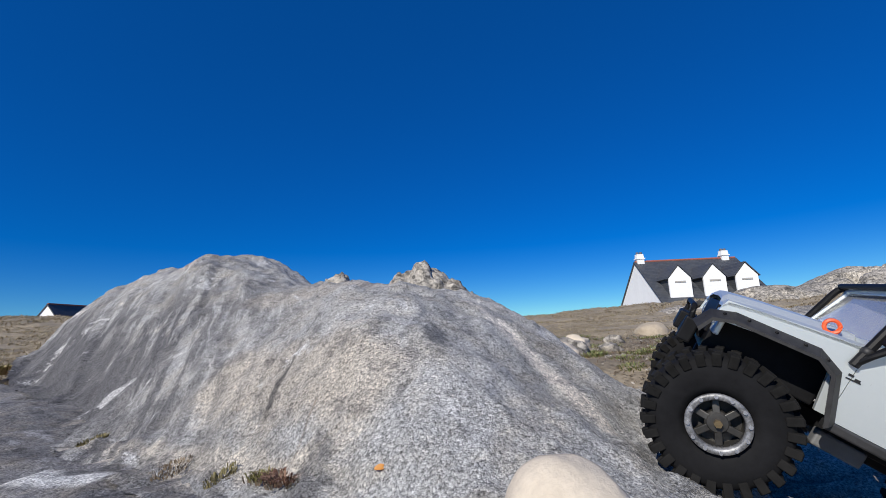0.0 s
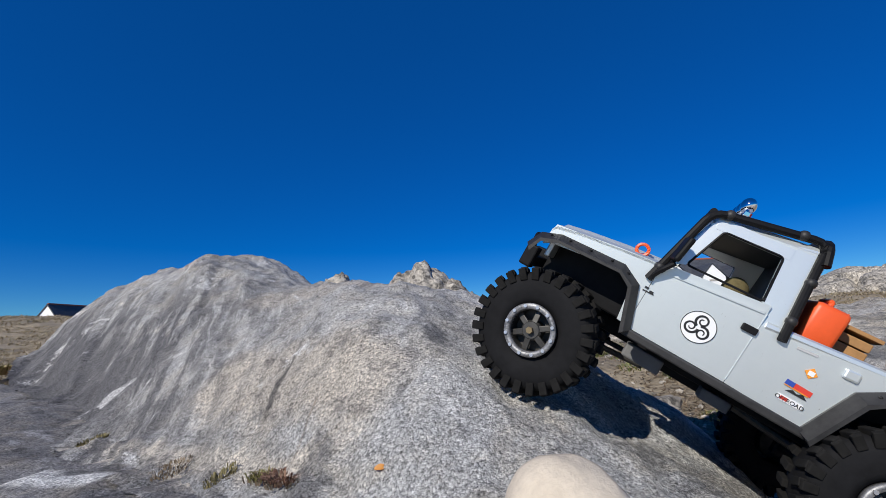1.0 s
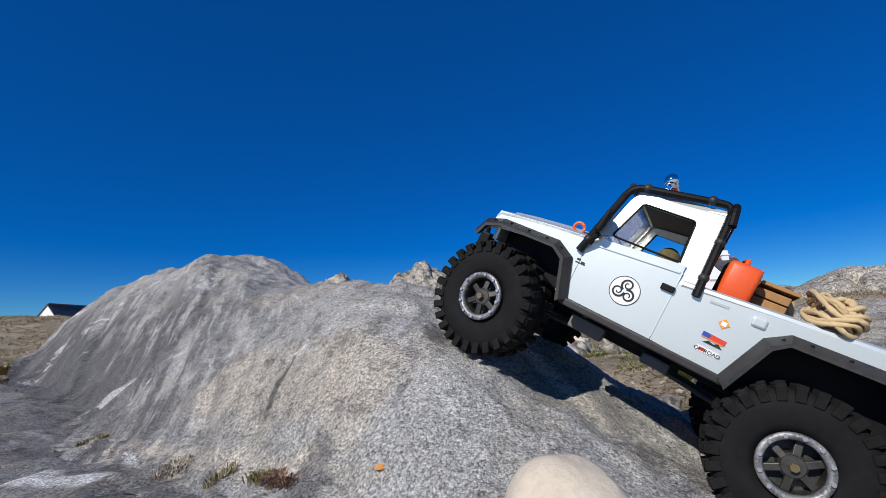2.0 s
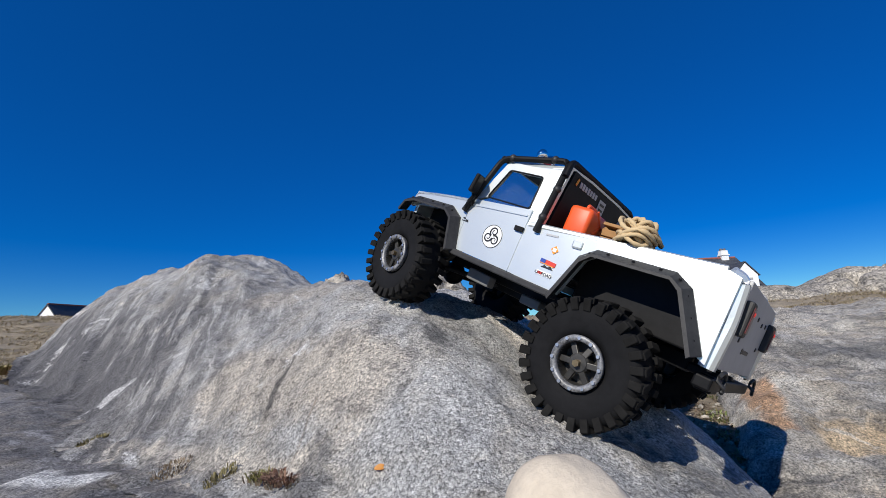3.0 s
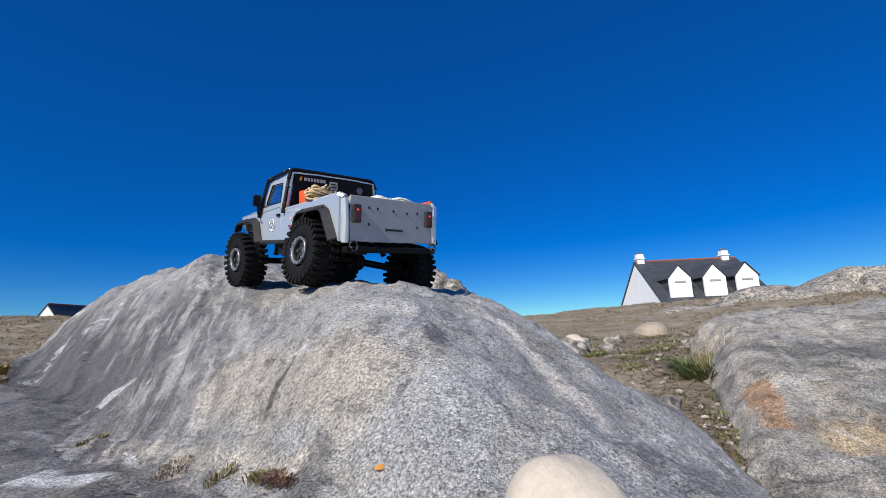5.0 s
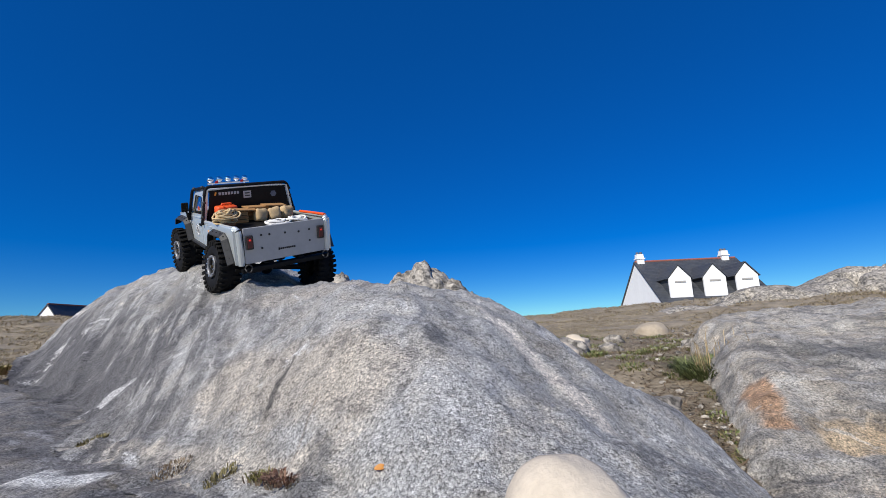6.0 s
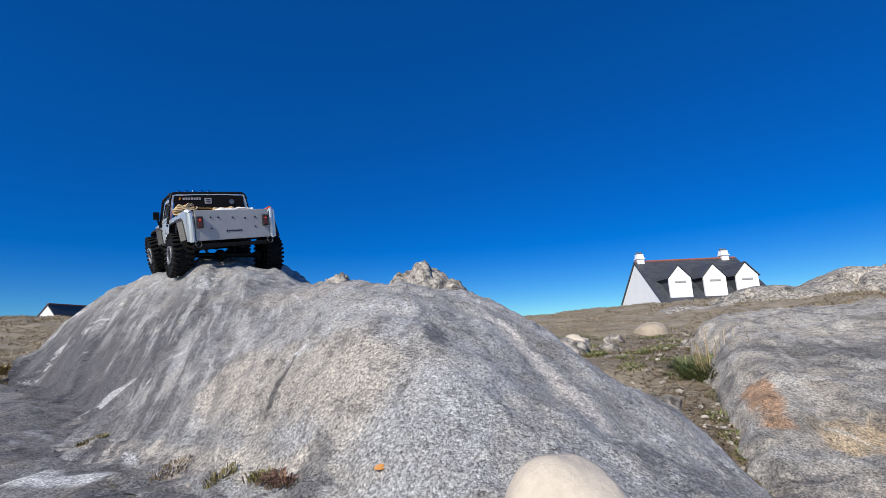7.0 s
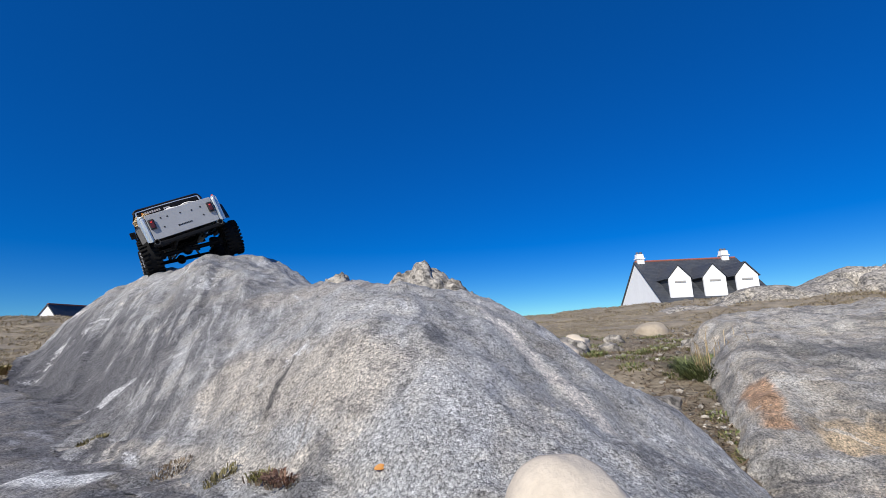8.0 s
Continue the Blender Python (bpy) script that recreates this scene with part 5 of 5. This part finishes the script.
def dune_cover():
    """Dry grass over the dune and litter in the gully."""
    rng = np.random.RandomState(21)
    for name, mat, n, label in (("dune_grass", DUNE, 120000, "dry brown dune grass"), ("dune_greens", OLIVE_LEAF, 9000, "sparse green dune plants")):
        bm = bmesh.new()
        u = rng.rand(n)
        left = rng.rand(n) < 0.35
        az = np.where(left, rng.uniform(-1.25, -0.72, n), rng.uniform(0.12, 1.05, n))
        r = 2.0 * (19.0 / 2.0) ** u
        y = r / np.hypot(1, az)
        x = az * y
        keep = fbm(x, y, 0.8, 3, 91) > -0.22 + 0.3 * smooth(4.0, 2.0, r)
        x, y, r = x[keep], y[keep], r[keep]
        z = ground_shape(x, y)
        for k in range(len(x)):
            h = (0.008 + 0.0036 * r[k]) * rng.uniform(0.4, 1.0)
            b = rng.uniform(0, 6.283)
            d = Vector((math.cos(b), math.sin(b), 0))
            s = Vector((-d.y, d.x, 0)) * (0.0010 + 0.0008 * r[k])
            p = Vector((x[k], y[k], z[k] - 0.004))
            tip = p + d * h * rng.uniform(0.5, 2.2) + Vector((0, 0, h * rng.uniform(0.4, 1.0)))
            bm.faces.new([bm.verts.new(q) for q in (p - s, p + s, tip)])
        tagged(part(name, bm, mat, None), label + " covering the slope", "grass", kind="stuff")
    bm = bmesh.new()
    for k in range(20000):
        y = rng.uniform(0.7, 2.9)
        x = 0.40 + 0.50 * (y - 0.7) + rng.normal(0, 0.10 + 0.08 * y)
        z = float(ground_shape(np.array(x), np.array(y)))
        b = rng.uniform(0, 6.283)
        d = Vector((math.cos(b), math.sin(b), rng.uniform(-0.05, 0.5))) * rng.uniform(0.005, 0.022)
        s = Vector((-math.sin(b), math.cos(b), 0)) * rng.uniform(0.0006, 0.0024)
        p = Vector((x, y, z + 0.001))
        v = [bm.verts.new(q) for q in (p - s, p + s, p + d + s * 0.5, p + d - s * 0.5)]
        bm.faces.new(v)
    tagged(part("plant_litter", bm, LITTER, None), "dead stems and litter in the gully", "litter", kind="stuff")


dune_cover()

# seconds, x, y, z, roll, pitch, heading of the truck
TRUCK_PATH = [
    (0.0, 0.4310, 0.5166, 0.0473, -5.1, 32.8, 155.8),
    (0.2, 0.3862, 0.5279, 0.0706, -7.3, 35.2, 157.7),
    (0.5, 0.3250, 0.5393, 0.0988, -9.7, 36.0, 159.7),
    (0.7, 0.3026, 0.5584, 0.1187, -8.5, 35.7, 160.2),
    (1.0, 0.2691, 0.5604, 0.1332, -5.1, 35.0, 159.8),
    (1.5, 0.2572, 0.5670, 0.1444, -4.9, 33.5, 158.9),
    (1.7, 0.2548, 0.5686, 0.1477, -4.7, 32.9, 158.1),
    (2.8, 0.1563, 0.6412, 0.2182, 7.0, 27.4, 138.9),
    (3.0, 0.1273, 0.6610, 0.2295, 8.7, 26.8, 137.2),
    (3.5, 0.0625, 0.7838, 0.2817, 6.1, 24.8, 136.3),
    (4.0, -0.0321, 0.8462, 0.3149, 0.5, 17.4, 136.9),
    (4.5, -0.1237, 0.9301, 0.3478, -0.8, 7.3, 136.8),
    (4.7, -0.1871, 0.9870, 0.3677, -2.2, 6.0, 136.3),
    (5.8, -0.5204, 1.2606, 0.4529, -11.7, 19.2, 136.1),
    (6.0, -0.5627, 1.2937, 0.4679, -15.8, 20.9, 136.3),
    (6.5, -0.6712, 1.3922, 0.4977, -16.3, 19.4, 136.1),
    (7.0, -0.7781, 1.4932, 0.5076, -9.9, 8.4, 132.3),
    (7.5, -0.8723, 1.5758, 0.5336, -20.8, 4.5, 126.0),
    (8.0, -0.9822, 1.7052, 0.5579, -25.5, 0.8, 122.8),
]


# seconds and metres by which each wheel rises in its arch (front 1, rear -1; left 1, right -1)
SWING = {
    (1, 1): [(0.0, -0.011), (0.2, -0.014), (0.5, -0.009), (0.7, -0.014), (1.0, -0.014), (1.7, -0.007), (2.8, -0.001), (3.0, -0.004), (4.0, -0.009), (4.5, -0.001), (4.7, -0.010), (5.8, -0.008), (6.0, -0.012), (6.5, -0.022), (7.0, -0.001), (7.5, 0.008), (8.0, 0.009)],
    (-1, 1): [(0.0, -0.020), (0.7, 0.010), (1.0, 0.011), (1.5, 0.005), (1.7, 0.004), (2.8, -0.022), (3.0, -0.016), (3.5, -0.001), (4.0, 0.018), (4.5, 0.016), (4.7, 0.011), (5.8, 0.006), (6.5, 0.012), (7.0, -0.006), (7.5, -0.010), (8.0, -0.006)],
    (1, -1): [(0.0, -0.015), (1.0, -0.017), (1.7, -0.020), (2.8, -0.004), (3.0, -0.001), (3.5, -0.010), (4.0, 0.004), (4.5, 0.012), (4.7, -0.010), (5.8, -0.030), (6.0, -0.030), (6.5, -0.026), (7.0, 0.020), (7.5, -0.007), (8.0, -0.030)],
    (-1, -1): [(0.0, -0.030), (0.7, -0.028), (1.0, -0.020), (1.5, -0.024), (1.7, -0.026), (2.8, -0.006), (3.0, 0.006), (3.5, 0.001), (4.0, -0.012), (4.5, -0.034), (4.7, -0.031), (5.8, -0.038), (6.0, -0.046), (6.5, -0.041), (7.0, -0.028), (7.5, -0.026), (8.0, -0.032)],
}
# seconds and degrees of the front wheels
STEER = [(0.0, 2.0), (0.5, -4.0), (1.0, -8.0), (1.7, -12.0), (2.8, -8.0), (3.5, -4.0), (4.5, 0.0), (6.0, 0.0), (8.0, 0.0)]


# ---- how things move ----
def glide(rows, t, k):
    """Column k of the rows at t seconds, on a smooth curve through all rows."""
    n = len(rows)
    i = max(0, min(n - 2, sum(1 for r in rows if r[0] <= t) - 1))

    def slope(m):
        a, b = rows[max(m - 1, 0)], rows[min(m + 1, n - 1)]
        return (b[k] - a[k]) / (b[0] - a[0])

    a, b = rows[i], rows[i + 1]
    h = b[0] - a[0]
    u = (t - a[0]) / h
    return ((2 * u ** 3 - 3 * u * u + 1) * a[k] + (u ** 3 - 2 * u * u + u) * h * slope(i)
            + (3 * u * u - 2 * u ** 3) * b[k] + (u ** 3 - u * u) * h * slope(i + 1))


def motions():
    steps = [k / 10 for k in range(81)]
    rows = []
    for t in steps:
        x, y, z, roll, pitch, heading = (glide(TRUCK_PATH, t, k) for k in range(1, 7))
        rows.append((t, pose(x, y, z, roll, -pitch, heading)))
    walk(truck, rows)
    for thing, m in CARGO:
        walk(thing, [(t, p @ m) for t, p in rows])
    # the axles swing on their springs; each wheel rolls by the way it has gone
    lift = {key: [glide(SWING[key], t, 1) for t in steps] for key in wheels}
    spin, before = {k: 0.0 for k in wheels}, None
    wheel_rows, axle_rows = {k: [] for k in wheels}, {k: [] for k in axles}
    for i, (t, p) in enumerate(rows):
        for key, w in wheels.items():
            end, side = key
            a, b = lift[end, 1][i], lift[end, -1][i]
            tilt = math.degrees(math.atan2(a - b, 2 * WHEEL_Y))
            if before:
                at = Vector((AXLE_X[end], side * WHEEL_Y, 0))
                d = p @ at - before @ at
                spin[key] += math.degrees(d.dot(p.to_3x3() @ Vector((1, 0, 0))) / R_TYRE)
            steer = float(np.interp(t, [r[0] for r in STEER], [r[1] for r in STEER])) if end > 0 else 0.0
            axle = pose(AXLE_X[end], 0, (a + b) / 2, tilt, 0, 0)
            wheel_rows[key].append((t, axle @ pose(0, side * WHEEL_Y, 0, 0, 0, steer) @ pose(0, 0, 0, 0, spin[key], 0)))
            if side > 0:
                axle_rows[end].append((t, axle))
        before = p
    for key in wheels:
        walk(wheels[key], wheel_rows[key])
    for key in axles:
        walk(axles[key], axle_rows[key])


motions()
